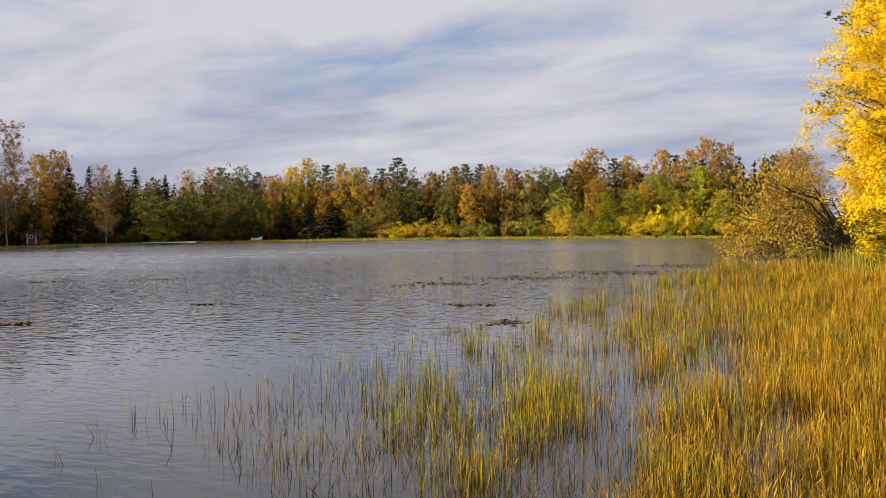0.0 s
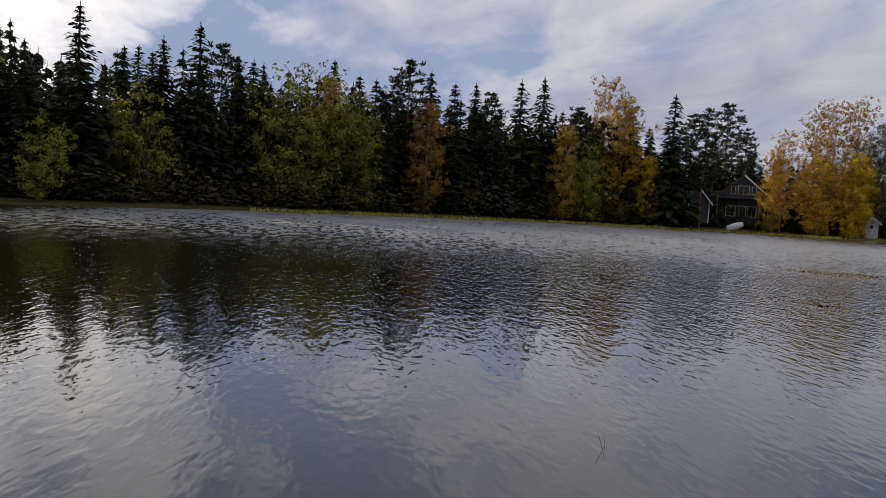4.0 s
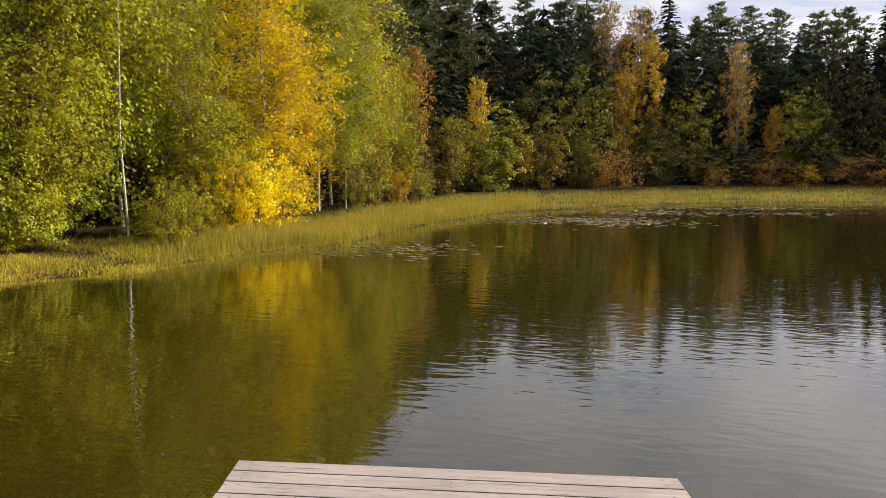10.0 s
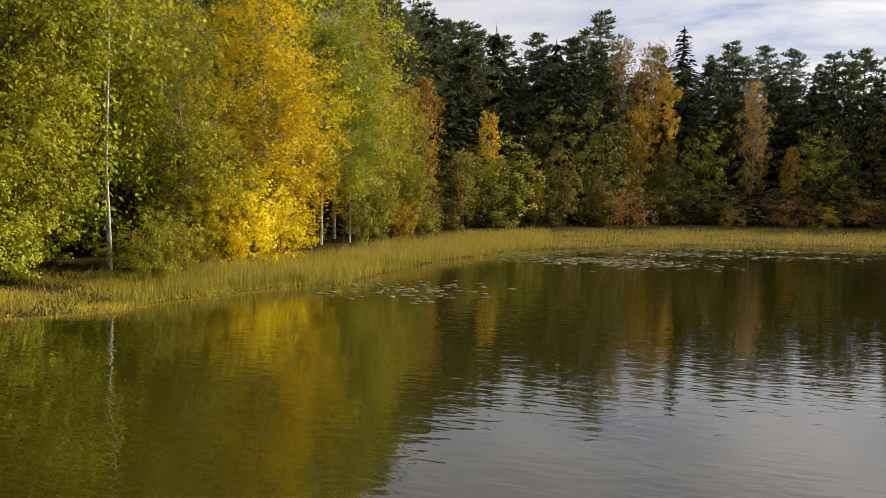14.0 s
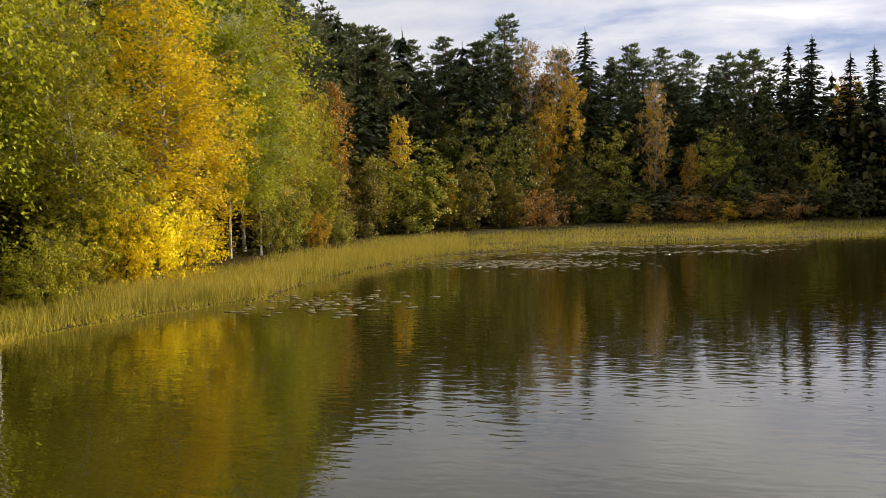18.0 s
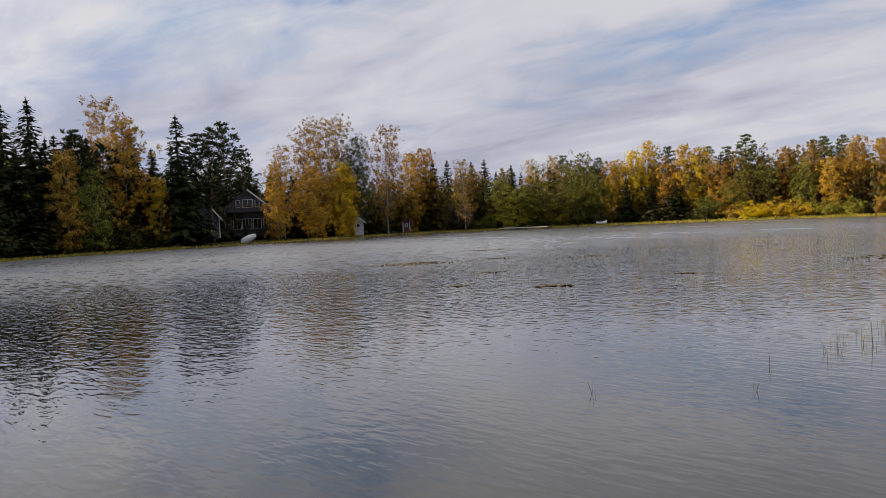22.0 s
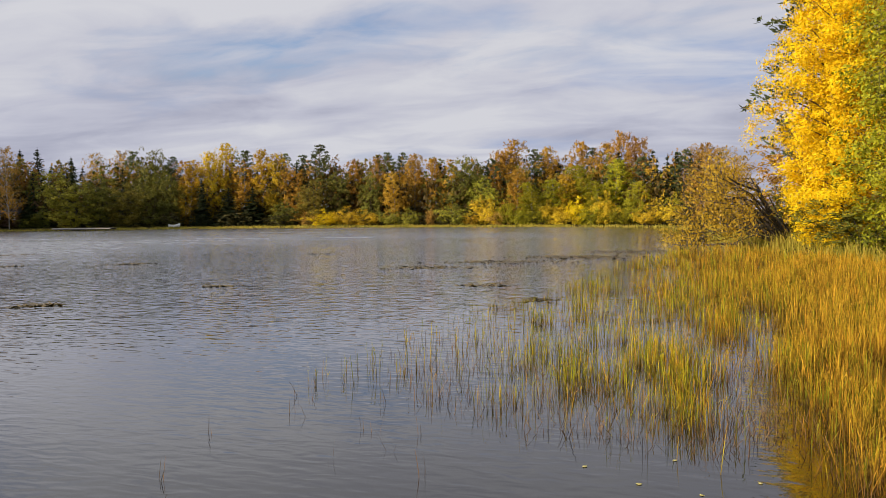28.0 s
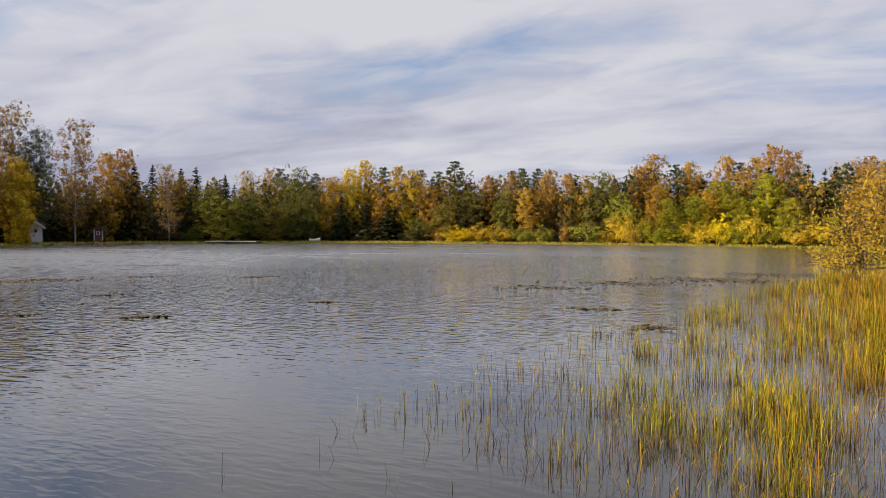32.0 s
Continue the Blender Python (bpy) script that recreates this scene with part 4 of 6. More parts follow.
STANDS["north_bushes"] = [
    (-42.6, 93.7, 2.2, 4.5, "ub"), (-39.5, 94.2, 2.5, 4.5, "uy"), (-37, 94.8, 2.1, 3.7, "uy"), (-33.8, 94.7, 2, 3.6, "ug"),
    (-31.1, 94.8, 2.2, 3.2, "ug"), (-28.3, 94.9, 2.2, 1.7, "uo"), (-25.2, 94.8, 2.3, 4.9, "ug"), (-22.9, 94.7, 1.5, 2.5, "uy"),
    (-19.6, 94.5, 1.7, 3.4, "uo"), (-16.8, 94.2, 2, 3.3, "nu"), (-14.6, 94.5, 2.3, 4, "nu"), (-11.3, 93.6, 2, 3.9, "uy"),
    (-7.9, 93, 2.2, 3.8, "nu"), (-4.6, 92.3, 2.1, 3.1, "nu"), (-1.5, 89.8, 1.9, 3.5, "uy"), (-45.4, 94.2, 1.8, 3.1, "uo"),
    (1.8, 86.1, 2.2, 3.3, "uy"),
]
STANDS["west_houses"] = [
    (-89.3, 25.5, 12.9, 2.8, "sp"), (-89.1, 27.5, 13.7, 3.5, "pd"), (-93.9, 33, 17.6, 3.1, "bs"), (-91, 33.7, 15.2, 3.7, "bo"),
    (-95.7, 36.5, 14, 1.9, "sp"), (-91.8, 37.3, 12, 2.1, "sp"), (-88, 36.3, 8.1, 2, "by"), (-87.9, 38.8, 15.6, 6.9, "sp"),
    (-89.8, 41.9, 13.9, 2.4, "pd"), (-88, 43, 14.5, 3.8, "pd"), (-102.4, 52.7, 17.3, 4.5, "pd"), (-103.9, 56.4, 13.6, 4.6, "pd"),
    (-107.3, 59.5, 11.5, 2.3, "sp"), (-87.6, 52, 9.9, 3.3, "bo"), (-89.2, 54, 12.2, 4.1, "bs"), (-90.4, 58.5, 15.1, 4.3, "bs"),
    (-88.3, 59.7, 16, 5, "bs"), (-86, 57, 9.6, 5.6, "bo"), (-84.9, 60.5, 10.1, 4.2, "by"), (-87.4, 64.8, 12.2, 4, "ls"),
]
STANDS["west_dark"] = [
    (-64.7, -17.6, 12.4, 1.9, "sp"), (-68.6, -17.6, 13.2, 2, "sp"), (-68.9, -16.5, 12.8, 1.4, "sp"), (-66.2, -14.9, 13.6, 1.8, "sp"),
    (-67.4, -12.2, 15.3, 2.6, "sp"), (-71.2, -11, 14.5, 2.5, "pd"), (-60, -14, 9.3, 2.8, "al"), (-71.9, -9.6, 13.4, 1.8, "sp"),
    (-75.3, -8.8, 13.7, 1.9, "sp"), (-71.8, -7.4, 13, 1.6, "sp"), (-69.6, -5.4, 12.6, 3.4, "al"), (-72.3, -3.4, 12.4, 2.7, "al"),
    (-79.5, -1.3, 15.1, 2.1, "sp"), (-76.4, -1.5, 12.6, 4.2, "br"), (-81.8, 1.3, 14.1, 1.8, "sp"), (-81.4, 3.1, 13.8, 1.8, "sp"),
    (-75.3, 1.5, 11.4, 3, "al"), (-82.7, 6.7, 16.4, 4, "pd"), (-85, 5.5, 15.1, 2.4, "sp"),
]
STANDS["west_point"] = [
    (-86.6, 9.3, 15.9, 2.3, "sp"), (-78.8, 8.6, 11.4, 4.3, "br"), (-83.8, 11.8, 14.4, 2.3, "sp"), (-87.2, 14.6, 15, 2.4, "sp"),
    (-86.5, 16.3, 14.2, 3.5, "pd"), (-87.7, 20, 15.8, 3.7, "sp"), (-89.5, 23.1, 16.6, 2.6, "sp"), (-90.6, 25, 12.6, 1.9, "sp"),
    (-89.8, 27.5, 13.1, 3.7, "pd"), (-86, 25.5, 10.8, 4.2, "br"), (-81.1, 11.9, 9.2, 3.7, "sp"), (-83.8, 17.6, 10, 3.8, "sp"),
    (-85.7, 21.9, 8.7, 3.9, "sp"), (-86.1, 28.2, 8.9, 4, "al"), (-77.2, 3.7, 9, 3.5, "sp"),
]
STANDS["sun_side"] = [
    (-42.9, -50, 11.5, 1.4, "sp"), (-42.2, -47.1, 10.1, 1.2, "sp"), (-44.3, -46.9, 10.3, 1.3, "sp"), (-46.1, -47.5, 10.8, 1.3, "sp"),
    (-43.1, -42.3, 10.2, 1.6, "sp"), (-45.7, -42.9, 9.7, 1.3, "sp"), (-47.8, -42.6, 10.6, 1.1, "sp"), (-45.3, -37.6, 10.7, 1.2, "sp"),
    (-47.2, -37.9, 10.6, 1.1, "sp"), (-46.6, -35.3, 10.5, 1.3, "sp"), (-49.8, -35.8, 10.5, 1.2, "sp"), (-48, -33.1, 10.6, 1.1, "sp"),
    (-50.5, -32.8, 10.3, 1.1, "sp"), (-48.4, -30.5, 10.5, 1.4, "sp"), (-50.1, -29.4, 10.7, 1.7, "sp"), (-53.7, -27, 10.7, 1.3, "sp"),
    (-56, -26.7, 11, 1.1, "sp"), (-55.1, -24.5, 11.6, 1.8, "sp"), (-58, -24.4, 12.3, 1.6, "sp"), (-55.5, -21.4, 10.8, 1.7, "sp"),
]
STANDS["sun_side_front"] = [
    (-51.1, -27.5, 12.1, 3.4, "bs"), (-56.6, -18.2, 13.8, 3.5, "sp"), (-44.1, -35.3, 7.5, 2.8, "ab"), (-44.8, -32.6, 7.9, 2.7, "al"),
    (-50.2, -27, 9.5, 3.7, "br"), (-41.7, -43.5, 6.8, 2.4, "br"), (-39.8, -37.4, 6.8, 2.9, "sp"), (-44.1, -27.9, 6.1, 3, "sp"),
    (-51.2, -22.2, 6.7, 3.3, "sp"), (-37.7, -43.8, 5.9, 2.6, "al"), (-38.5, -33.2, 1.4, 3.1, "uo"), (-56.3, -22.7, 9.2, 1.8, "sp"),
    (-50.9, -18.7, 5.7, 2.4, "al"),
]
STANDS["cabin_screen"] = [
    (-80.2, 82.8, 5.0, 1.8, "sp"), (-79.2, 82.9, 2.0, 2.6, "al"), (-77.9, 83.2, 2.4, 2.4, "al"), (-80.0, 82.2, 1.3, 2.2, "al"), (-78.2, 83.9, 4.2, 1.9, "sp"),
]
STANDS["north_hedge"] = [
    (-20.8, 95.2, 3.2, 3.8, "uy"), (-18.3, 95.4, 3.6, 3.4, "nu"), (-15.2, 95.6, 4.2, 3.6, "bg"), (-12.9, 95.0, 3.0, 3.6, "uy"),
    (-9.6, 94.6, 3.4, 3.8, "ub"), (-6.2, 93.8, 3.8, 3.8, "uy"), (-3.0, 93.0, 3.2, 3.6, "nu"), (0.2, 91.0, 3.0, 3.6, "uy"),
    (2.6, 90.4, 3.6, 3.8, "nu"), (-0.8, 94.4, 4.6, 3.8, "ye"),
]
STANDS["south_west"] = [
    (-20.1, -66.7, 10.7, 1.4, "by"), (-20.5, -62.6, 12.2, 2.5, "sp"), (-23.7, -65.3, 11.7, 2.2, "sp"), (-24.9, -62.4, 11.6, 2.6, "sp"),
    (-22.5, -60.6, 8, 3.2, "br"), (-24.8, -58.7, 7.7, 2.7, "br"), (-28.7, -61.2, 8.7, 1.9, "bg"), (-32.2, -62.6, 10.4, 2.4, "by"),
    (-34.3, -62, 12.3, 1.6, "sp"), (-34.5, -60.3, 12.7, 1.8, "sp"), (-36.5, -57.5, 11.6, 3.3, "bs"), (-36.9, -53.3, 11.9, 2.6, "bo"),
    (-39, -51.5, 12.2, 1.7, "bs"), (-37.8, -51.8, 10.3, 2.1, "bg"), (-42.3, -51.1, 10.2, 1.5, "sp"), (-41.5, -48.6, 11.3, 1.5, "sp"),
    (-43.4, -48.8, 10.5, 1.4, "sp"), (-43.8, -45.6, 10.3, 1.5, "sp"), (-42.9, -42.7, 10, 1.7, "sp"), (-44.2, -47.1, 9.9, 1.4, "sp"),
]
STANDS["south_west_rest"] = [
    (-45.4, -43.7, 10, 1.2, "sp"), (-44.3, -41.4, 9.4, 1.2, "sp"), (-44.6, -40.3, 10.1, 1.4, "sp"), (-46.4, -40.4, 10.3, 1.2, "sp"),
    (-45.2, -38, 10.8, 1.4, "sp"), (-46.3, -37.4, 10.6, 1.3, "sp"), (-35.2, -56, 7.6, 2.9, "br"), (-24.7, -56.8, 3.1, 2.7, "al"),
    (-29.1, -57.4, 4, 2.8, "sp"), (-32.2, -57.2, 5.4, 3.3, "sp"), (-37.5, -52.4, 6, 3.3, "ab"), (-37.2, -47, 5.2, 3, "sp"),
    (-38.7, -43.6, 5.4, 2.9, "sp"), (-42.2, -44.5, 6.7, 2.5, "ab"), (-21, -56.9, 1.9, 2.6, "al"), (-9.1, -61.5, 6.6, 2.2, "ag"),
    (-10.8, -62.9, 6.3, 1.7, "pi"), (-16.2, -60.3, 5.6, 2.3, "ag"), (-15, -64.4, 6.5, 1.6, "pi"), (-10.9, -60.1, 3.3, 1.8, "al"),
]
STANDS["south_bank"] = [
    (-2, -70.9, 14.0, 2.1, "pi"), (-3.9, -68.4, 14.7, 2.7, "pi"), (-6.5, -71.1, 14.6, 2.3, "pi"), (-8.5, -70.8, 14.3, 2.5, "pi"),
    (-12, -72.6, 14.0, 2.3, "pi"), (-13.9, -71.1, 14.1, 2.5, "pi"), (-17, -72.2, 14.4, 1.6, "sp"), (-18, -69, 14.4, 2.4, "sp"),
    (0.2, -66.5, 15.4, 2, "sp"), (2.4, -60.5, 12.7, 3.3, "bs"), (4.1, -60, 13.1, 2.2, "bs"), (6.1, -62.4, 16.3, 2.2, "pi"),
    (7.6, -59.8, 13.8, 2, "pi"), (1.6, -58.1, 10.3, 2.1, "by"), (-1.6, -58, 6.9, 2.7, "ag"), (-4.8, -60, 9.9, 2.3, "bs"),
    (-7.3, -59.9, 5.4, 1.5, "bo"), (-9, -61.4, 6.7, 2, "ag"), (-10.9, -62, 5.6, 1.8, "pi"),
]
STANDS["south_corner"] = [
    (15.8, -51.7, 13.7, 2.4, "pi"), (15.8, -55.7, 14.2, 2.1, "pi"), (14.6, -57.1, 13.9, 2.6, "pi"), (13.6, -61.1, 14.3, 2, "pi"),
    (11.1, -60.6, 14.3, 2.8, "pi"), (9.5, -57.7, 11.7, 2.2, "pi"), (13.2, -58.9, 11.7, 1.7, "pi"), (16.3, -48.1, 13.1, 2.2, "pi"),
    (16.4, -42.9, 13.2, 1.9, "pi"), (17, -39.7, 12.9, 1.9, "sp"), (5.7, -49.7, 7.5, 2.8, "al"), (2.9, -53.9, 7.6, 2.1, "by"),
    (7.8, -49.2, 7.7, 2.4, "al"), (7.8, -43.1, 3.2, 0.8, "by"), (2.8, -46.6, 2.4, 3.4, "uo"), (-6.4, -53.8, 1.9, 2.6, "uo"),
    (-8.6, -54.6, 1.6, 2.4, "uy"), (-12.1, -55, 2.0, 4, "uo"), (-3.1, -52.5, 1.3, 1.9, "uo"), (0.1, -55.7, 5.4, 2.4, "al"),
]
STANDS["south_front"] = [
    (9.6, -40.2, 4.9, 3.6, "ag"), (8.9, -41.2, 3.8, 2.6, "ag"), (10.3, -39.2, 4.2, 2.5, "ag"), (10.4, -42.9, 6.3, 1.4, "by"),
    (10.5, -38, 3.9, 1.6, "bg"), (11.2, -36.5, 4.2, 1.5, "al"), (11.9, -34.7, 6.9, 1.5, "bo"), (11.7, -31.5, 5.7, 1.2, "bg"),
    (12.9, -32.6, 6.8, 1.2, "bo"), (13.4, -31.7, 8.7, 1.5, "by"), (9.8, -23.5, 2, 0.9, "ug"), (10, -28.1, 1.6, 1.1, "uy"),
    (10.4, -33.1, 2, 1.1, "ab"),
]
STANDS["near_bank"] = [
    (11.5, -33.2, 6.4, 1.5, "bg"), (11.3, -29, 5.1, 1.3, "bg"), (11.8, -27.7, 8, 1.6, "by"), (12.2, -26.6, 10.7, 2.4, "nb"),
    (11.4, -20.3, 7.4, 3.9, "yg"), (11.7, -22.5, 6, 2.9, "yg"), (11.2, -16.5, 6, 2.4, "bg"), (13.3, -20.9, 8.4, 2.4, "ng"),
    (13, -16, 8.5, 2.4, "nb"), (12.8, -14.1, 8.1, 2.3, "ng"), (11.9, -12.1, 6.3, 2, "ng"), (9.6, -16.7, 2.2, 2, "ny"),
    (9.8, -18.3, 1.9, 1.7, "ny"), (9.8, -15.9, 2, 1.3, "ny"), (9.8, -14.4, 1.4, 1.3, "nu"), (9.8, -30.2, 1.5, 1.1, "ug"),
    (10.5, -31.2, 3.2, 1.6, "ab"), (10.6, -26.6, 2.4, 1, "ag"), (10.6, -20.2, 1.1, 1.2, "nu"), (9.8, -13.4, 1.5, 1.1, "nu"),
    (11.7, -24.5, 8, 1.9, "nb"), (11.1, -25.5, 6.3, 1.9, "nb"), (11.7, -29.7, 6.8, 1.6, "bg"), (10.7, -30.8, 3.2, 1.4, "bg"),
    (10.7, -36.1, 3.7, 1.6, "ab"), (11, -17, 3.3, 2, "bg"), (10.1, -16.5, 2.5, 1.4, "nu"),
    (11.0, -14.2, 0.9, 1.3, "nu"), (10.7, -15.2, 1.5, 1.6, "nu"),
]
STANDS["bank_behind"] = [
    (11.3, -14.1, 11.5, 3.8, "nw"),
    (15.2, -17.6, 11.5, 4.6, "ng"), (15.8, -21.5, 12.4, 4.4, "bg"), (15.0, -25.0, 12.6, 4.2, "ng"), (15.5, -29.5, 13.2, 4.0, "bg"),
    (15.0, -33.5, 13.4, 4.0, "pi"), (14.6, -36.5, 13.6, 3.6, "pi"), (16.0, -13.6, 11.0, 4.6, "ng"), (14.4, -11.4, 8.6, 3.8, "ng"),
    (17.5, -26.0, 15.0, 4.2, "pi"), (17.0, -31.5, 15.2, 4.2, "pi"),
]
STANDS["south_low"] = [
    (7.1, -44.3, 4.5, 1.9, "ab"), (4.3, -48, 3.7, 2, "ab"), (0.6, -52, 3, 2.2, "al"), (-2.1, -54.9, 2.3, 2.4, "al"),
    (-5, -56.2, 1.8, 2.4, "ab"), (-9.4, -57.8, 1.7, 2.5, "al"),
]
STANDS["near_left"] = [
    (11.7, -11.9, 1.7, 1.7, "nl"), (11.9, -11.1, 2, 1.6, "nl"), (12.2, -11.2, 3.5, 2.3, "ng"),
]
STANDS["sunny_east"] = [
    (6.6, 33.5, 12.6, 5.0, "yp"), (7.6, 29.3, 9.8, 3.8, "nb2"), (7.6, 26.2, 6.9, 3.3, "nb2"), (7.3, 43.8, 15.2, 4.7, "pi"),
    (4.1, 59.9, 6, 2.9, "bs"), (3.4, 67.9, 6.7, 2.8, "br"), (4.6, 51.8, 4.8, 2.1, "bs"), (0.7, 46, 2.1, 2.9, "uy"),
    (6.9, 31.4, 2.4, 3.3, "al"), (7.0, 40.2, 3.2, 3.4, "al"), (8.8, 46.0, 5.6, 4.0, "ab"), (9.2, 39.0, 7.5, 4.2, "al"),
    (6.6, 36.0, 2.2, 2.8, "ug"), (8.0, 56.0, 7.0, 4.2, "bo"), (5.6, 41.5, 1.8, 2.4, "uo"),
]

rnd = random.Random(7)
for stand in STANDS.values():
    for x, y, h, w, kind in stand:
        plant(x, y, max(h, 0.8), max(w, 0.8), kind, rnd.randrange(6), rnd.uniform(0, 6.28), "mid" if stand is STANDS["bank_behind"] and kind != "nw" else "")


def woods():
    """The forest behind the front trees and its undergrowth, too dense to count."""
    r = np.random.default_rng(5)
    far_spruce = [spruce(s, 10, 4.0, 24, 5, 4, 1.5)[1] for s in (61, 62)]
    far_leaf = [broadleaf(s, 5, 4.6, 0.0, 22, 190, 0.29, spread=0.13)[1] for s in (63, 64)]
    near_leaf = [broadleaf(s, 5, 4.6, 0.0, 30, 700, 0.10, spread=0.12)[1] for s in (65, 66)]

    def scatter(protos, spots):
        pieces = []
        for x, y, s, sz in spots:
            V, F = protos[int(r.integers(len(protos)))]
            a = r.uniform(0, 6.28)
            c, q = math.cos(a), math.sin(a)
            W = np.stack([V[:, 0] * c - V[:, 1] * q, V[:, 0] * q + V[:, 1] * c, V[:, 2]], -1) * np.array([s, s, sz])
            pieces.append((W + np.array([x, y, float(land_height(x, y))]), F))
        return join(pieces)

    plain_spruce = [spruce(s, 10, 4.0, 16, 4, 3, 2.1)[1] for s in (67, 68)]
    conifers, under, brush, mass, mass_north, mass_south = [], [], [], [], [], []
    for a in np.arange(-234, 4, 0.95):
        dist = float(wood_edge(a))
        houses = -66 < a < -42
        tall = 0.84 if a > -66 else (1.2 if a > -120 else 0.98)
        for k in range(1):
            b = r.uniform(11, 20) + 9 * k + (9 if houses else 0)
            q = radians(a + r.uniform(-0.6, 0.6))
            hh = tall * r.uniform(0.75, 1.1) * (1.0 if a > -190 else 0.8)
            conifers.append((math.sin(q) * (dist + b), math.cos(q) * (dist + b), r.uniform(0.8, 1.2), hh))
        for k in range(2):
            if k == 0 and (-65 < a < -57 or a < -178):
                continue
            b = r.uniform(3.5, 7) + 4 * k + (6 if houses else 0)
            q = radians(a + r.uniform(-0.6, 0.6))
            (brush if a < -178 else under).append((math.sin(q) * (dist + b), math.cos(q) * (dist + b), r.uniform(0.6, 1.0), r.uniform(0.35, 0.8) * (0.75 + 0.25 * k) * (0.7 if a > -42 else (1.35 if houses else 1.0))))
    deep = []
    for a in np.arange(-205, -56, 1.1):
        for k in range(3):
            q, b = radians(a + r.uniform(-0.6, 0.6)), float(wood_edge(a)) + r.uniform(20, 28) + 9 * k - (10 if -92 < a < -68 else 0)
            deep.append((math.sin(q) * b, math.cos(q) * b, r.uniform(1.0, 1.4), r.uniform(1.05, 1.35) * (0.8 if a > -68 else 1.0)))
    # the mass of young trees, shade put into their leaf colour, that closes the view between the front trunks
    for a in np.arange(-210, 3, 0.9):
        dist = float(wood_edge(a))
        high = 1.3 if a > -66 else (1.5 if a > -172 else 1.8)
        for k in range(2):
            b = r.uniform(8, 13) + 6 * k + (8 if -66 < a < -56 or a < -172 else 0)
            q = radians(a + r.uniform(-0.6, 0.6))
            (mass_north if a > -52 else (mass if a > -165 else mass_south)).append((math.sin(q) * (dist + b), math.cos(q) * (dist + b), r.uniform(0.7, 1.0), high * r.uniform(0.65, 1.1)))
    for a in np.arange(14, 130, 4.0):
        q, b = radians(a), float(wood_edge(a)) + r.uniform(9, 16)
        under.append((math.sin(q) * b, math.cos(q) * b, 1.2, r.uniform(1.0, 1.8)))
        conifers.append((math.sin(q) * (b + 8), math.cos(q) * (b + 8), 1.3, r.uniform(0.8, 1.2)))
    tagged(new("spruce_woods", mesh_of("spruce_woods", *scatter(far_spruce, conifers), LEAF["spruce"])), "dense dark spruce forest behind the shore trees", "forest", kind="stuff")
    tagged(new("deep_woods", mesh_of("deep_woods", *scatter(plain_spruce, deep), LEAF["spruce"])), "tall dark spruce forest deep behind the shore", "forest", kind="stuff")
    tagged(new("young_woods", mesh_of("young_woods", *scatter(far_leaf, mass), LEAF["shade"])), "dense young trees inside the forest, leaves coloured dark as in shade", "forest", kind="stuff")
    tagged(new("autumn_woods", mesh_of("autumn_woods", *scatter(far_leaf, mass_north), LEAF["autumn_shade"])), "autumn woods behind the northern shore, leaves darkened to brown as in shade", "forest", kind="stuff")
    tagged(new("southern_woods", mesh_of("southern_woods", *scatter(near_leaf, mass_south), LEAF["thicket"])), "shade-darkened olive young woods among the pines of the southern bay", "forest", kind="stuff")
    tagged(new("bank_thicket", mesh_of("bank_thicket", *scatter(near_leaf, brush), LEAF["thicket"])), "olive thicket coloured as in shade at the foot of the bank trees", "undergrowth", kind="stuff")
    tagged(new("undergrowth", mesh_of("undergrowth", *scatter(far_leaf, under), LEAF["shade"])), "green undergrowth below the forest edge, coloured dark as in shade", "undergrowth", kind="stuff")


woods()


def rear_ranks():
    """Autumn trees that close the gaps between the front trees of the northern and southern shores."""
    r = random.Random(19)
    for a0, a1, step, kinds, low, high, back in ((-45, 2, 0.5, ("bo", "br", "bo", "ab", "br", "pi", "al", "sp"), 7.0, 9.4, 9), (-58, -44, 0.45, ("sp", "bo", "sp", "al", "br", "ab"), 6.5, 9.5, 11), (-69, -57, 0.75, ("sp", "al", "sp"), 8.5, 11.0, 27), (-98, -69, 0.9, ("sp", "sp", "pd", "sp", "al"), 10.0, 13.0, 8),
                                                 (-150, -108, 1.7, ("sp", "sp", "sp", "al"), 9.0, 11.0, 12), (-168, -150, 2.4, ("sp", "pi", "sp"), 10.5, 12.5, 13), (-207, -168, 1.7, ("pi", "sp", "pi", "pi"), 11.0, 13.8, 18)):
        a = a0
        while a < a1:
            q, d = radians(a + r.uniform(-0.3, 0.3)), float(wood_edge(a)) + back + r.uniform(0, 6)
            h = r.uniform(low, high)
            plant(math.sin(q) * d, math.cos(q) * d, h, h * 0.36, r.choice(kinds), r.randrange(6), r.uniform(0, 6.28), "" if a0 < -160 else "rear")
            a += step


rear_ranks()


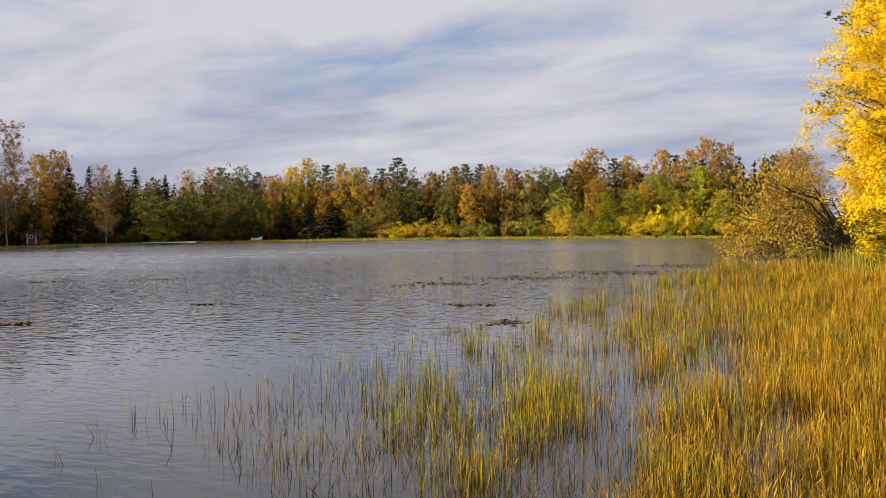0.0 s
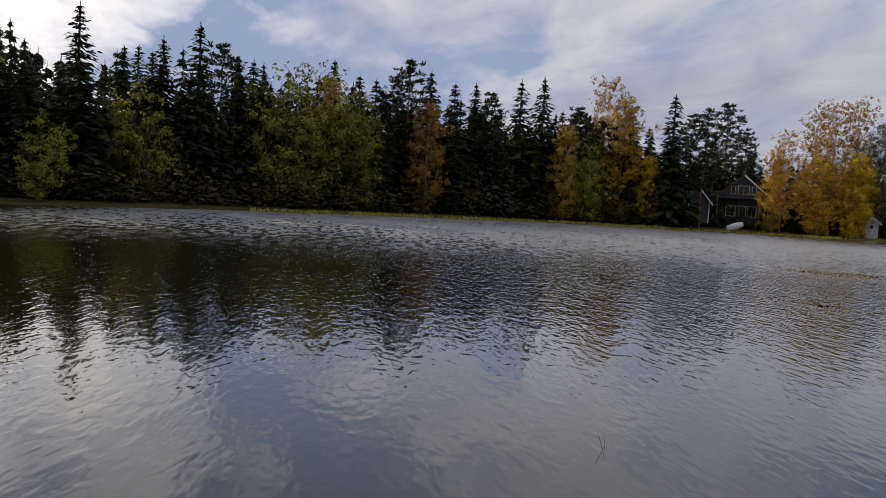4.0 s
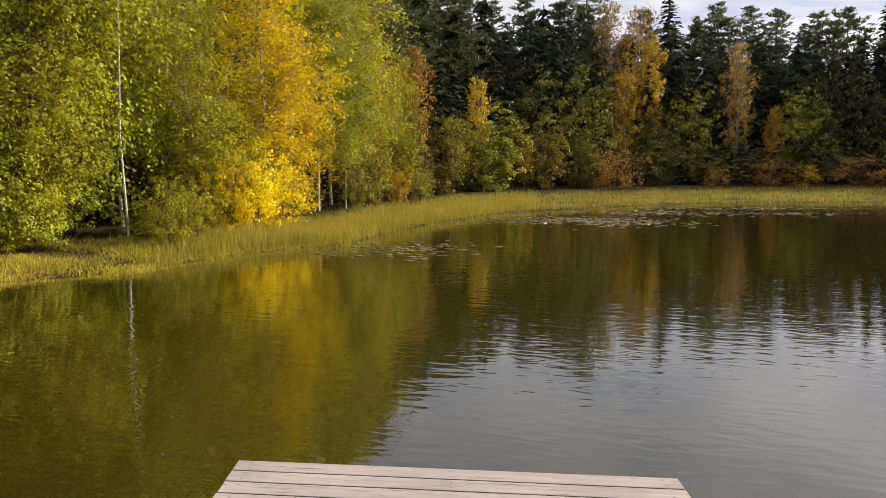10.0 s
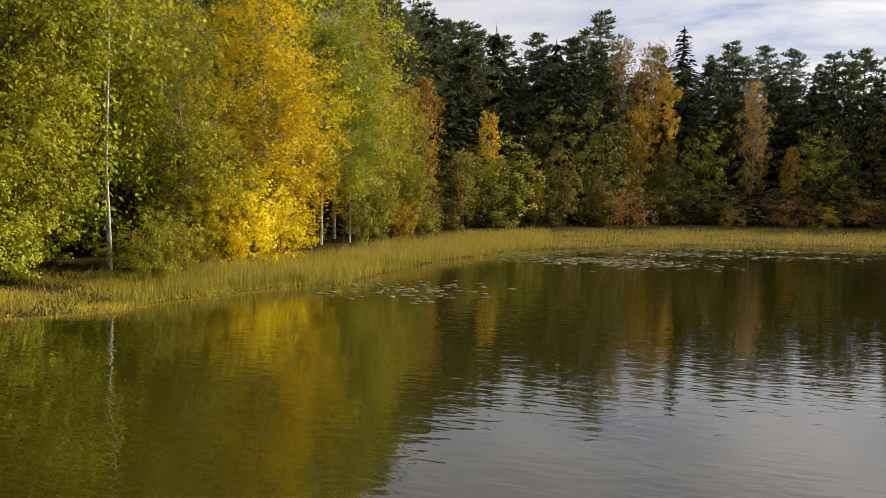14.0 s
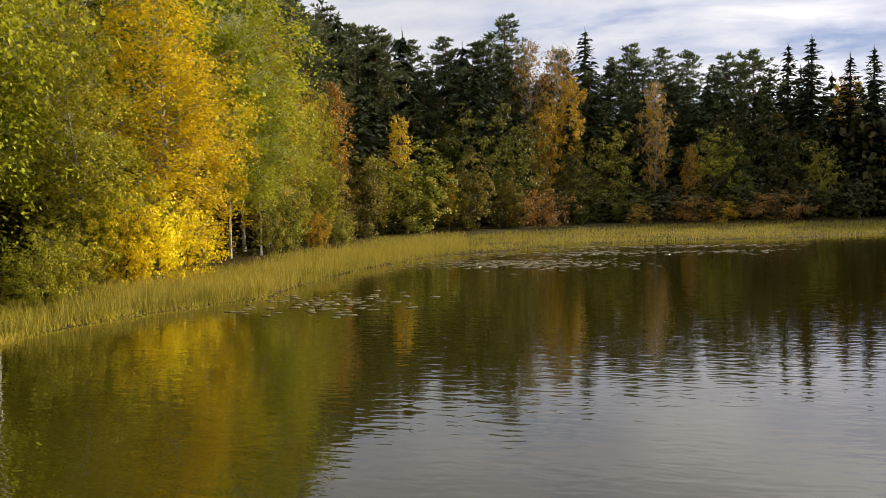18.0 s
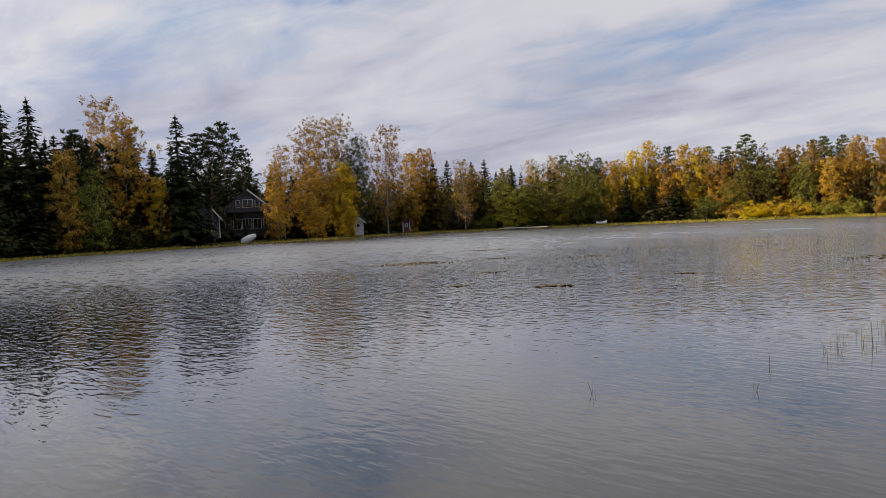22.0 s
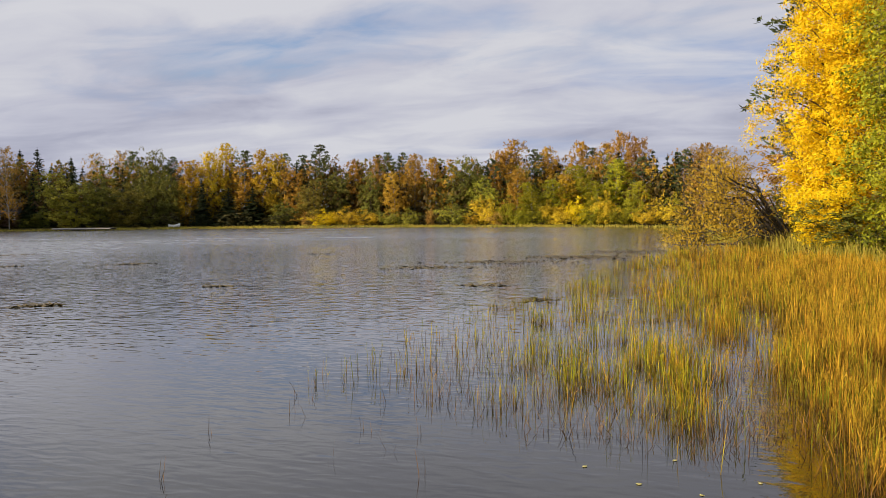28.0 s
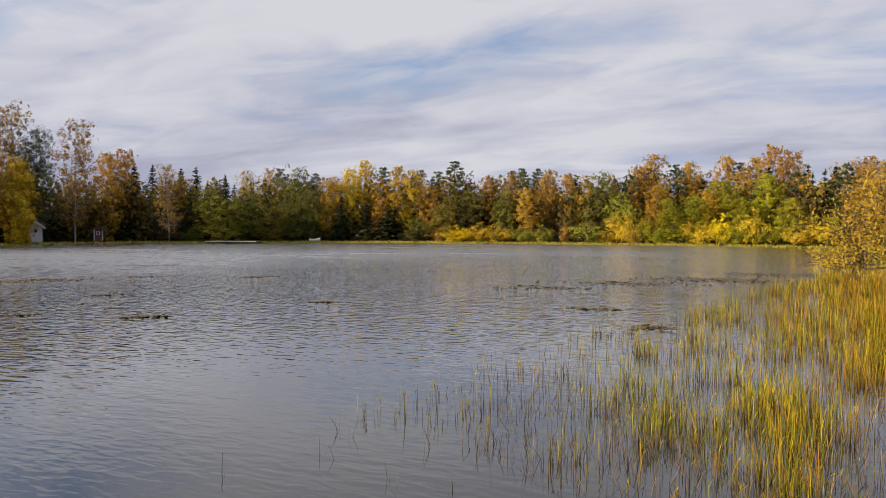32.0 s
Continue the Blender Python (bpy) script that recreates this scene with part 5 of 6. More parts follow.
# ---------------------------------------------------------------- reeds, sedge, floating leaves
def blades(r, X, Y, Z, H, width, lean=0.12, curl=0.25, joints=((0, 1.0), (0.4, 0.9), (0.78, 0.6), (1.0, 0.12)), leaves=0.0):
    """Upright stems, each a tapering strip of a few lengths that bows a little, some with short side leaves."""
    n = len(X)
    a = r.uniform(0, 2 * math.pi, n)
    side = np.stack([np.cos(a), np.sin(a), np.zeros(n)], -1)
    b = r.uniform(0, 2 * math.pi, n)
    bow = np.stack([np.cos(b), np.sin(b), np.zeros(n)], -1) * (H * np.abs(r.normal(0, lean, n)))[:, None]
    root = np.stack([X, Y, Z], -1)
    m = len(joints)
    V = np.empty((n, 2 * m, 3))
    for i, (q, w) in enumerate(joints):
        c = root + np.array([0, 0, 1.0]) * (H * (q - curl * 0.15 * q ** 3))[:, None] + bow * (q * 0.5 + q * q * 0.5)
        V[:, 2 * i], V[:, 2 * i + 1] = c - side * (width * w)[:, None], c + side * (width * w)[:, None]
    k = np.arange(n)[:, None] * 2 * m
    F = np.concatenate([k + np.array([2 * i, 2 * i + 1, 2 * i + 3, 2 * i + 2]) for i in range(m - 1)])
    V = V.reshape(-1, 3)
    count = int(n * leaves)
    if count:
        on, q = r.integers(0, n, count), r.uniform(0.5, 0.97, count)
        c = root[on] + np.array([0, 0, 1.0]) * (H[on] * (q - curl * 0.15 * q ** 3))[:, None] + bow[on] * (q * 0.5 + q * q * 0.5)[:, None]
        g, size = r.uniform(0, 2 * math.pi, count), r.uniform(0.04, 0.11, count)
        out = np.stack([np.cos(g), np.sin(g), r.uniform(0.5, 1.8, count)], -1) * (size * 0.6)[:, None]
        w = np.stack([-np.sin(g), np.cos(g), np.zeros(count)], -1) * (width[on] * 0.9)[:, None]
        tip = c + out
        L = np.stack([c - w * 0.5, c + w * 0.5, c + out * 0.55 + w, c + out * 0.55 - w, tip - w * 0.1, tip + w * 0.1], 1).reshape(-1, 3)
        j = np.arange(count)[:, None] * 6
        G = np.concatenate([j + np.array([0, 1, 2, 3]), j + np.array([3, 2, 5, 4])])
        V, F = join([(V, F), (L, G)])
    return V, F


REED_EDGE_AZ = (-26, -23, -17.5, -12.4, -6.3, -2.0, 1.3, 4, 7, 15, 40)
REED_FAR = (9.6, 10.6, 13.2, 16.2, 20, 28, 37, 36, 34, 27, 16)
REED_NEAR = (9.4, 9.0, 8.2, 7.6, 7.4, 7.1, 7.2, 7.3, 5.8, 4.9, 4.0)


def reeds():
    r = np.random.default_rng(11)
    green, gold = [], []
    n_clump = 11500
    a = -25 + 60 * r.beta(1.35, 1.6, n_clump)
    far, near = np.interp(a, REED_EDGE_AZ, REED_FAR), np.interp(a, REED_EDGE_AZ, REED_NEAR)
    u = r.uniform(0, 1, n_clump) ** 1.1
    d = near + (far - near) * u
    X, Y = np.sin(np.radians(a)) * d, np.cos(np.radians(a)) * d
    thick = np.clip((a + 25) / 36, 0.05, 1)              # thin out towards the open water
    patch = np.array([noise.noise(Vector((x * 0.35, y * 0.35, 2.0))) for x, y in zip(X, Y)])
    fine = np.array([noise.noise(Vector((x * 1.3, y * 1.3, 5.0))) for x, y in zip(X, Y)])
    edge = np.where(a > 3, np.clip((d - near) / 2.2 + 0.25, 0, 1), 1.0)
    keep = (r.uniform(0, 1, n_clump) < thick ** 1.65 * edge) & (patch * 0.6 + fine * 1.15 + thick * 0.85 > 0.56)
    stature = np.interp(d, (5, 8, 12), (0.62, 0.82, 1.0))
    for x, y, t, s in zip(X[keep], Y[keep], thick[keep], stature[keep]):
        k = int(r.integers(4, 13) * (1.0 + 2.2 * max(0.0, t - 0.5)))
        bx, by = x + r.normal(0, 0.10, k), y + r.normal(0, 0.10, k)
        h = r.uniform(0.10, 0.50, k) * (0.72 + 0.32 * t) * s
        (gold if t + r.normal(0, 0.2) > 0.74 else green).append(np.stack([bx, by, h], -1))
    # single stems that stand apart
    m = 2600
    a = -27 + 50 * r.beta(1.2, 1.5, m)
    far, near = np.interp(a, REED_EDGE_AZ, REED_FAR), np.interp(a, REED_EDGE_AZ, REED_NEAR)
    d = near + (far - near) * r.uniform(-0.03, 1.02, m)
    green.append(np.stack([np.sin(np.radians(a)) * d, np.cos(np.radians(a)) * d, r.uniform(0.10, 0.36, m)], -1)[r.uniform(0, 1, m) < np.clip((a + 28) / 30, 0.1, 1)])
    for name, rows, mat, label in (("green_reeds", green, REED, "thin green and orange reed stems standing in shallow water"),
                                   ("golden_reeds", gold, REED_YELLOW, "thick bed of golden yellow reeds along the shore")):
        P = np.concatenate(rows)
        n = len(P)
        V, F = blades(r, P[:, 0], P[:, 1], np.full(n, -0.20), P[:, 2] + 0.20, r.uniform(0.0016, 0.0038, n) * (0.72 + np.hypot(P[:, 0], P[:, 1]) / 20), 0.17 if mat is REED_YELLOW else 0.11, leaves=1.3 if mat is REED_YELLOW else 0.8)
        tagged(new(name, mesh_of(name, V, F, mat)), label, "reeds", kind="stuff")


reeds()


def reed_stubble():
    """Broken brown stems among the living reeds and along their open edge."""
    r = np.random.default_rng(15)
    n = 5200
    a = -22 + 42 * r.beta(1.5, 1.3, n)
    near = np.interp(a, REED_EDGE_AZ, REED_NEAR)
    d = near - 0.25 + 6.0 * r.beta(1.0, 2.2, n)
    X, Y = np.sin(np.radians(a)) * d, np.cos(np.radians(a)) * d
    patch = np.array([noise.noise(Vector((x * 1.1, y * 1.1, 9.0))) for x, y in zip(X, Y)])
    ok = patch + r.uniform(-0.25, 0.3, n) > 0.0
    X, Y, k = X[ok], Y[ok], int(ok.sum())
    V, F = blades(r, X, Y, np.full(k, -0.15), r.uniform(0.05, 0.24, k) + 0.15, r.uniform(0.002, 0.004, k), 0.45, 1.0)
    lone = [(-3.96, 5.43), (-4.24, 6.51), (-3.89, 7.31), (-4.12, 7.94), (-3.0, 6.15), (-3.03, 6.95), (-2.17, 5.93), (-2.61, 6.41), (-3.7, 7.16), (-3.94, 7.82), (-2.94, 6.93), (-4.15, 8.37),
            (-4.24, 8.86), (-3.16, 7.85), (-2.51, 6.9), (-5.23, 4.41)]
    spots = np.array([(x + r.normal(0, 0.02), y + r.normal(0, 0.02)) for x, y in lone for _ in range(int(r.integers(2, 5)))])
    k = len(spots)
    W, G = blades(r, spots[:, 0], spots[:, 1], np.full(k, -0.1), r.uniform(0.08, 0.24, k) + 0.1, r.uniform(0.002, 0.0035, k), 0.3, 0.6)
    V, F = join([(V, F), (W, G)])
    tagged(new("reed_stubble", mesh_of("reed_stubble", V, F, STUBBLE)), "broken brown reed stems standing in the shallows", "reeds", kind="stuff")


reed_stubble()


GRASS_JOINTS = ((0, 1.0), (0.6, 0.75), (1.0, 0.12))


def shore_grass():
    r = np.random.default_rng(12)
    rows = []
    for a0, a1, n, inn, out, h0, h1, w in ((-209, -156, 62000, -0.4, 4.5, 0.07, 0.31, 0.0034), (-160, -140, 500, -0.5, 3.0, 0.12, 0.3, 0.009),
                                           (-96, -40, 7000, -0.4, 2.6, 0.08, 0.34, 0.022), (-40, 2, 12000, -1.0, 2.4, 0.10, 0.36, 0.022), (3, 40, 12000, -2.5, 4.0, 0.5, 1.0, 0.011)):
        a = r.uniform(a0, a1, n)
        if a1 == -156:                      # thin out towards both ends of the strip
            a = a0 + (a1 - a0) * r.beta(1.5, 1.25, n)
        depth = np.maximum(out - inn, wood_edge(a) + 1.5 - shore(a)) if a1 == -156 else out - inn
        d = shore(a) + inn + depth * r.beta(1.0, 1.25, n)
        X, Y = np.sin(np.radians(a)) * d, np.cos(np.radians(a)) * d
        patch = np.array([noise.noise(Vector((x * 0.5, y * 0.5, 7.0))) for x, y in zip(X, Y)])
        ok = patch + r.uniform(-0.3, 0.5, n) > -0.05
        X, Y, k = X[ok], Y[ok], int(ok.sum())
        rows.append(blades(r, X, Y, np.maximum(land_height(X, Y), -0.15) - 0.03, r.uniform(h0, h1, k), r.uniform(0.6, 1.2, k) * w * (1 + np.hypot(X, Y) / 60), 0.3, 0.6, GRASS_JOINTS))
    # the wide corner of the marsh, where the sedge stands tallest and reaches the trees
    n = 30000
    a = -219 + 30 * r.beta(2.2, 1.4, n)
    d = shore(a) + 0.1 + (wood_edge(a) + 2.2 - shore(a)) * r.uniform(0, 1, n)
    X, Y = np.sin(np.radians(a)) * d, np.cos(np.radians(a)) * d
    rows.append(blades(r, X, Y, land_height(X, Y) - 0.03, r.uniform(0.16, 0.46, n), r.uniform(0.0024, 0.0050, n), 0.3, 0.6, GRASS_JOINTS))
    # tussocks on the open bank
    for _ in range(60):
        a = r.uniform(-231, -207)
        d = float(shore(a)) + r.uniform(0.2, 4.5)
        x, y, k = math.sin(radians(a)) * d, math.cos(radians(a)) * d, int(r.integers(30, 90))
        X, Y = x + r.normal(0, 0.13, k), y + r.normal(0, 0.13, k)
        rows.append(blades(r, X, Y, land_height(X, Y) - 0.03, r.uniform(0.10, 0.34, k), r.uniform(0.003, 0.006, k), 0.7, 0.9))
    V, F = join(rows)
    tagged(new("shore_grass", mesh_of("shore_grass", V, F, SEDGE)), "tall yellowing sedge along the water's edge", "grass", kind="stuff")


shore_grass()


def bank_grass():
    """Short grass on the open bank, in tufts, with bare brown earth between."""
    r = np.random.default_rng(14)
    n = 42000
    a = r.uniform(-234, -203, n)
    d = shore(a) - 0.35 + 5.2 * r.beta(1.0, 1.5, n)
    X, Y = np.sin(np.radians(a)) * d, np.cos(np.radians(a)) * d
    patch = np.array([noise.noise(Vector((x * 0.9, y * 0.9, 3.0))) for x, y in zip(X, Y)])
    ok = patch + r.uniform(-0.3, 0.4, n) > -0.08
    X, Y, k = X[ok], Y[ok], int(ok.sum())
    V, F = blades(r, X, Y, np.maximum(land_height(X, Y), -0.1) - 0.03, r.uniform(0.03, 0.15, k) * (1 + 1.5 * np.maximum(patch[ok], 0)), r.uniform(0.003, 0.006, k), 0.9, 1.2, GRASS_JOINTS)
    tagged(new("bank_grass", mesh_of("bank_grass", V, F, BANK_GRASS)), "short green and straw-coloured grass on the bank", "grass", kind="stuff")


bank_grass()


def pads(name, label, cat, mat, spots, seed, size, lift, stretch=1.0, rough=0.013, more=1.0):
    """Floating leaves: thin notched discs, a little tilted, a few of them curled."""
    r = np.random.default_rng(seed)
    V, F, n = [], [], 0
    for cx, cy, rx, ry, spin, count in spots:
        for _ in range(int(count * more)):
            q, p = r.normal(0, 0.45, 2)
            x = cx + q * rx * math.cos(spin) - p * ry * math.sin(spin)
            y = cy + q * rx * math.sin(spin) + p * ry * math.cos(spin)
            s, a = size * r.uniform(0.6, 1.3), r.uniform(0, 6.28)
            tilt = r.normal(0, rough, 2)
            ring = [(math.cos(a + k * 0.785) * s * (0.55 if k == 0 else 1), math.sin(a + k * 0.785) * s * (0.55 if k == 0 else 1) * stretch) for k in range(8)]
            top = [(x + u, y + v, lift + tilt[0] * u + tilt[1] * v + 0.004) for u, v in ring]
            V += top + [(u, v, w - 0.003) for u, v, w in top]
            F += [(n, n + 1, n + 2, n + 3), (n, n + 3, n + 4, n + 7), (n + 4, n + 5, n + 6, n + 7)]
            F += [(n + k, n + 8 + k, n + 8 + (k + 1) % 8, n + (k + 1) % 8) for k in range(8)]
            n += 16
    tagged(new(name, mesh_of(name, V, F, mat)), label, cat, kind="stuff")


pads("lily_pads", "green-brown water lily pads floating in the bay", "water lilies", LILY,
     [(2.4, -24.0, 3.6, 2.0, 0.0, 416), (1.0, -28.0, 5.0, 1.8, 0.1, 240), (-2.5, -31.5, 6.0, 1.0, 0.1, 176), (5.3, -15.3, 1.8, 1.8, 0.4, 96),
      (-16.5, -20.0, 5.5, 3.6, 0.75, 480), (-21.0, -22.5, 6.5, 4.6, 0.9, 416), (-25.5, -26.0, 6.0, 3.0, 0.9, 192), (-28.0, -18.0, 6.0, 0.8, 1.0, 80),
      (-12.4, -14.8, 0.5, 0.25, 0.7, 22), (-17.3, -13.9, 0.6, 0.25, 0.9, 12), (-4.4, -28.8, 2.0, 0.6, 0.2, 48)], 21, 0.092, 0.003)
pads("pondweed_mats", "flat brown-green mats of floating pondweed", "pondweed", MAT_WEED,
     [(-25.5, 19.9, 2.1, 1.3, 0.9, 170), (-18.2, 17.0, 0.59, 0.26, 0.8, 22), (-23.5, 23.5, 0.78, 0.29, 0.8, 24), (-15.6, 12.9, 0.45, 0.2, 0.9, 18),
      (-19.7, 25.4, 0.85, 0.36, 0.65, 44), (-13.0, 13.8, 0.59, 0.26, 0.75, 44), (-11.4, 18.2, 0.45, 0.2, 0.55, 28), (-7.9, 25.3, 1.6, 0.7, 0.3, 80),
      (-6.0, 28.4, 2.4, 0.9, 0.2, 130), (-3.4, 31.6, 3.2, 1.3, 0.1, 220), (-1.4, 36.0, 2.6, 1.3, 0.0, 150), (-4.8, 19.6, 0.65, 0.26, 0.25, 26),
      (-3.0, 16.7, 0.52, 0.33, 0.2, 34), (-15.7, 33.0, 0.65, 0.26, 0.4, 14), (-30.0, 30.0, 1.6, 0.39, 0.8, 40)], 22, 0.075, 0.008, 0.5, 0.2, 2.2)



# ---------------------------------------------------------------- houses, boats and the far landing stage
PAINT_BLUE = plain("dark_blue_boards", (0.06, 0.065, 0.085), 0.7, 0, 3.0)
PAINT_WHITE = plain("white_paint", (0.78, 0.78, 0.76), 0.55, 0, 4.0, 0.06)
PAINT_RED = plain("red_ochre_boards", (0.15, 0.045, 0.035), 0.8, 0, 4.0)
PAINT_BROWN = plain("brown_boards", (0.16, 0.09, 0.05), 0.8, 0, 4.0)
ROOF_GREY = plain("grey_roofing", (0.075, 0.075, 0.085), 0.6, 0, 5.0)
ROOF_TAN = plain("weathered_tile_roofing", (0.36, 0.22, 0.15), 0.8, 0, 5.0)
TRIM_GREY = plain("weathered_white_trim", (0.56, 0.57, 0.58), 0.7, 0, 4.0, 0.2)
BOAT_WHITE = plain("white_boat_hull", (0.76, 0.76, 0.74), 0.4, 0, 3.0, 0.1)
WOOD_BARE = plain("bare_sunlit_wood", (0.42, 0.36, 0.28), 0.8, 0, 5.0)


def pane_material():
    m, t, p = material("window_pane")
    p.inputs["Base Color"].default_value = (0.02, 0.025, 0.03, 1)
    p.inputs["Roughness"].default_value = 0.08
    return m


PANE = pane_material()


def prism(bm, w, d, z0, z1, over=0.4, thick=0.14, along="y"):
    """A gable roof of two slabs over a house w wide and d deep; the ridge runs along y or x."""
    if along == "x":
        w, d = d, w
    h = w / 2 + over
    run = [(-h, z0 - over * (z1 - z0) / (w / 2)), (0, z1), (h, z0 - over * (z1 - z0) / (w / 2))]
    for (xa, za), (xb, zb) in (run[:2], run[1:]):
        c = []
        for y in (-d / 2 - over, d / 2 + over):
            for x, z, t in ((xa, za, 0), (xb, zb, 0), (xb, zb, thick), (xa, za, thick)):
                c.append(bm.verts.new((x, y, z + t) if along == "y" else (y, x, z + t)))
        for f in ((0, 1, 2, 3), (7, 6, 5, 4), (0, 4, 5, 1), (1, 5, 6, 2), (2, 6, 7, 3), (3, 7, 4, 0)):
            bm.faces.new([c[i] for i in f])
    bmesh.ops.recalc_face_normals(bm, faces=bm.faces[:])


def house(name, label, x, y, z, face, w, d, wall_h, ridge, wall_mat, roof_mat, trim_mat, windows, along="y", gable_trim=None):
    """A timber house; face: the compass way its front looks. Windows: (x, z, width, height, bars)."""
    home = tagged(new(name), label, "house" if wall_h > 2.5 else "cabin")
    home.matrix_basis = pose(x, y, z, 0, 0, 180 - face)
    bm = bmesh.new()
    box_mesh(bm, -w / 2, -d / 2, -0.5, w / 2, d / 2, wall_h)
    if along == "y":
        for yy in (-d / 2, d / 2 - 0.1):
            a = [bm.verts.new(q) for q in ((-w / 2, yy, wall_h), (w / 2, yy, wall_h), (0, yy, ridge), (-w / 2, yy + 0.1, wall_h), (w / 2, yy + 0.1, wall_h), (0, yy + 0.1, ridge))]
            for f in ((0, 1, 2), (5, 4, 3), (1, 4, 5, 2), (0, 2, 5, 3), (0, 3, 4, 1)):
                bm.faces.new([a[i] for i in f])
    bmesh.ops.recalc_face_normals(bm, faces=bm.faces[:])
    part("wall", bm, wall_mat, home)
    bm = bmesh.new()
    prism(bm, w, d, wall_h, ridge, along=along)
    part("roof", bm, roof_mat, home)
    for sx in (-1, 1):
        box_part("corner_board", (sx * w / 2 - 0.07, -d / 2 - 0.03, -0.4, sx * w / 2 + 0.07, -d / 2 + 0.08, wall_h - 0.05), trim_mat, home)
        if along == "y":
            bm = bmesh.new()
            e = w / 2 + 0.4
            zlow = wall_h - 0.4 * (ridge - wall_h) / (w / 2)
            c = [bm.verts.new((xx, -d / 2 - 0.42 - t, zz)) for t in (0, 0.04) for xx, zz in ((sx * e, zlow - 0.1), (0, ridge - 0.1), (0, ridge + 0.16), (sx * e, zlow + 0.16))]
            for f in ((0, 1, 2, 3), (7, 6, 5, 4), (0, 4, 5, 1), (1, 5, 6, 2), (2, 6, 7, 3), (3, 7, 4, 0)):
                bm.faces.new([c[i] for i in f])
            bmesh.ops.recalc_face_normals(bm, faces=bm.faces[:])
            part("bargeboard", bm, gable_trim if gable_trim and sx > 0 else wall_mat, home)
    for wx, wz, ww, wh, bars in windows:
        win = box_part("window", (wx - ww / 2 - 0.08, -d / 2 - 0.05, wz - 0.08, wx + ww / 2 + 0.08, -d / 2 - 0.01, wz + wh + 0.08), trim_mat, home)
        for k in range(bars + 1):
            a, b = wx - ww / 2 + ww * k / (bars + 1) + 0.03, wx - ww / 2 + ww * (k + 1) / (bars + 1) - 0.03
            box_part("pane", (a, -d / 2 - 0.058, wz, b, -d / 2 - 0.048, wz + wh), PANE, win)
    return home


house("lake_house", "dark blue two-storey timber house with white windows", -99.6, 54.4, 1.3, 118.5, 6.4, 8.0, 3.3, 6.0, PAINT_BLUE, ROOF_GREY, TRIM_GREY,
      [(-1.5, 0.6, 1.0, 1.3, 1), (-0.2, 0.6, 1.2, 1.3, 2), (1.2, 0.6, 1.0, 1.3, 1), (2.4, 0.6, 0.6, 1.3, 0), (0.0, 3.6, 1.3, 1.0, 1), (-1.3, 3.6, 0.5, 0.9, 0), (1.3, 3.6, 0.5, 0.9, 0)], gable_trim=PAINT_WHITE)
bal = tagged(new("house_balcony"), "dark balcony rail on the lake house front", "balcony")
bal.matrix_basis = pose(-99.6, 54.4, 1.3, 0, 0, 180 - 118.5)
box_part("floor_slab", (-3.1, -5.3, 2.9, 3.1, -4.02, 3.05), PAINT_BLUE, bal)
box_part("rail", (-3.1, -5.3, 3.75, 3.1, -5.2, 3.85), PAINT_BROWN, bal)
for k in range(13):
    box_part("baluster", (-3.05 + k * 0.5, -5.28, 3.05, -2.99 + k * 0.5, -5.22, 3.76), PAINT_BROWN, bal)
for k in (-3.0, 0.0, 2.95):
    box_part("post", (k, -5.27, -0.6, k + 0.1, -5.17, 2.9), PAINT_BLUE, bal)
house("veranda_house", "white-trimmed dark blue house with glazed veranda among pines", -96.8, 45.6, 1.2, 114, 4.6, 6.0, 2.4, 5.2, PAINT_BLUE, ROOF_GREY, PAINT_WHITE,
      [(-1.0, 0.7, 1.5, 1.3, 4), (0.9, 0.3, 0.7, 0.6, 0)], gable_trim=PAINT_WHITE)
house("garden_shed", "small pale grey garden shed by the shore birches", -85.6, 63.7, 0.7, 128, 1.3, 1.6, 1.5, 2.0, TRIM_GREY, ROOF_GREY, TRIM_GREY, [(0.0, 0.7, 0.4, 0.4, 0)])
house("red_playhouse", "tiny red playhouse with white trim", -86.2, 73.2, 0.7, 130, 1.0, 1.0, 1.1, 1.6, PAINT_RED, ROOF_GREY, TRIM_GREY, [(0.0, 0.4, 0.3, 0.35, 0)])
house("brown_cabin", "low brown cabin with grey roof behind birches", -85.6, 84.4, 0.9, 135, 4.2, 3.0, 1.5, 2.4, PAINT_BROWN, ROOF_GREY, TRIM_GREY, [(-0.8, 0.5, 0.6, 0.6, 1), (0.9, 0.5, 0.6, 0.6, 1)], "x")
house("gabled_cabin", "small cabin with sunlit tan gable by spruces", -81.2, 85.2, 1.2, 138, 1.9, 2.6, 1.3, 2.4, ROOF_TAN, ROOF_GREY, TRIM_GREY, [(0.0, 0.5, 0.5, 0.6, 0)])


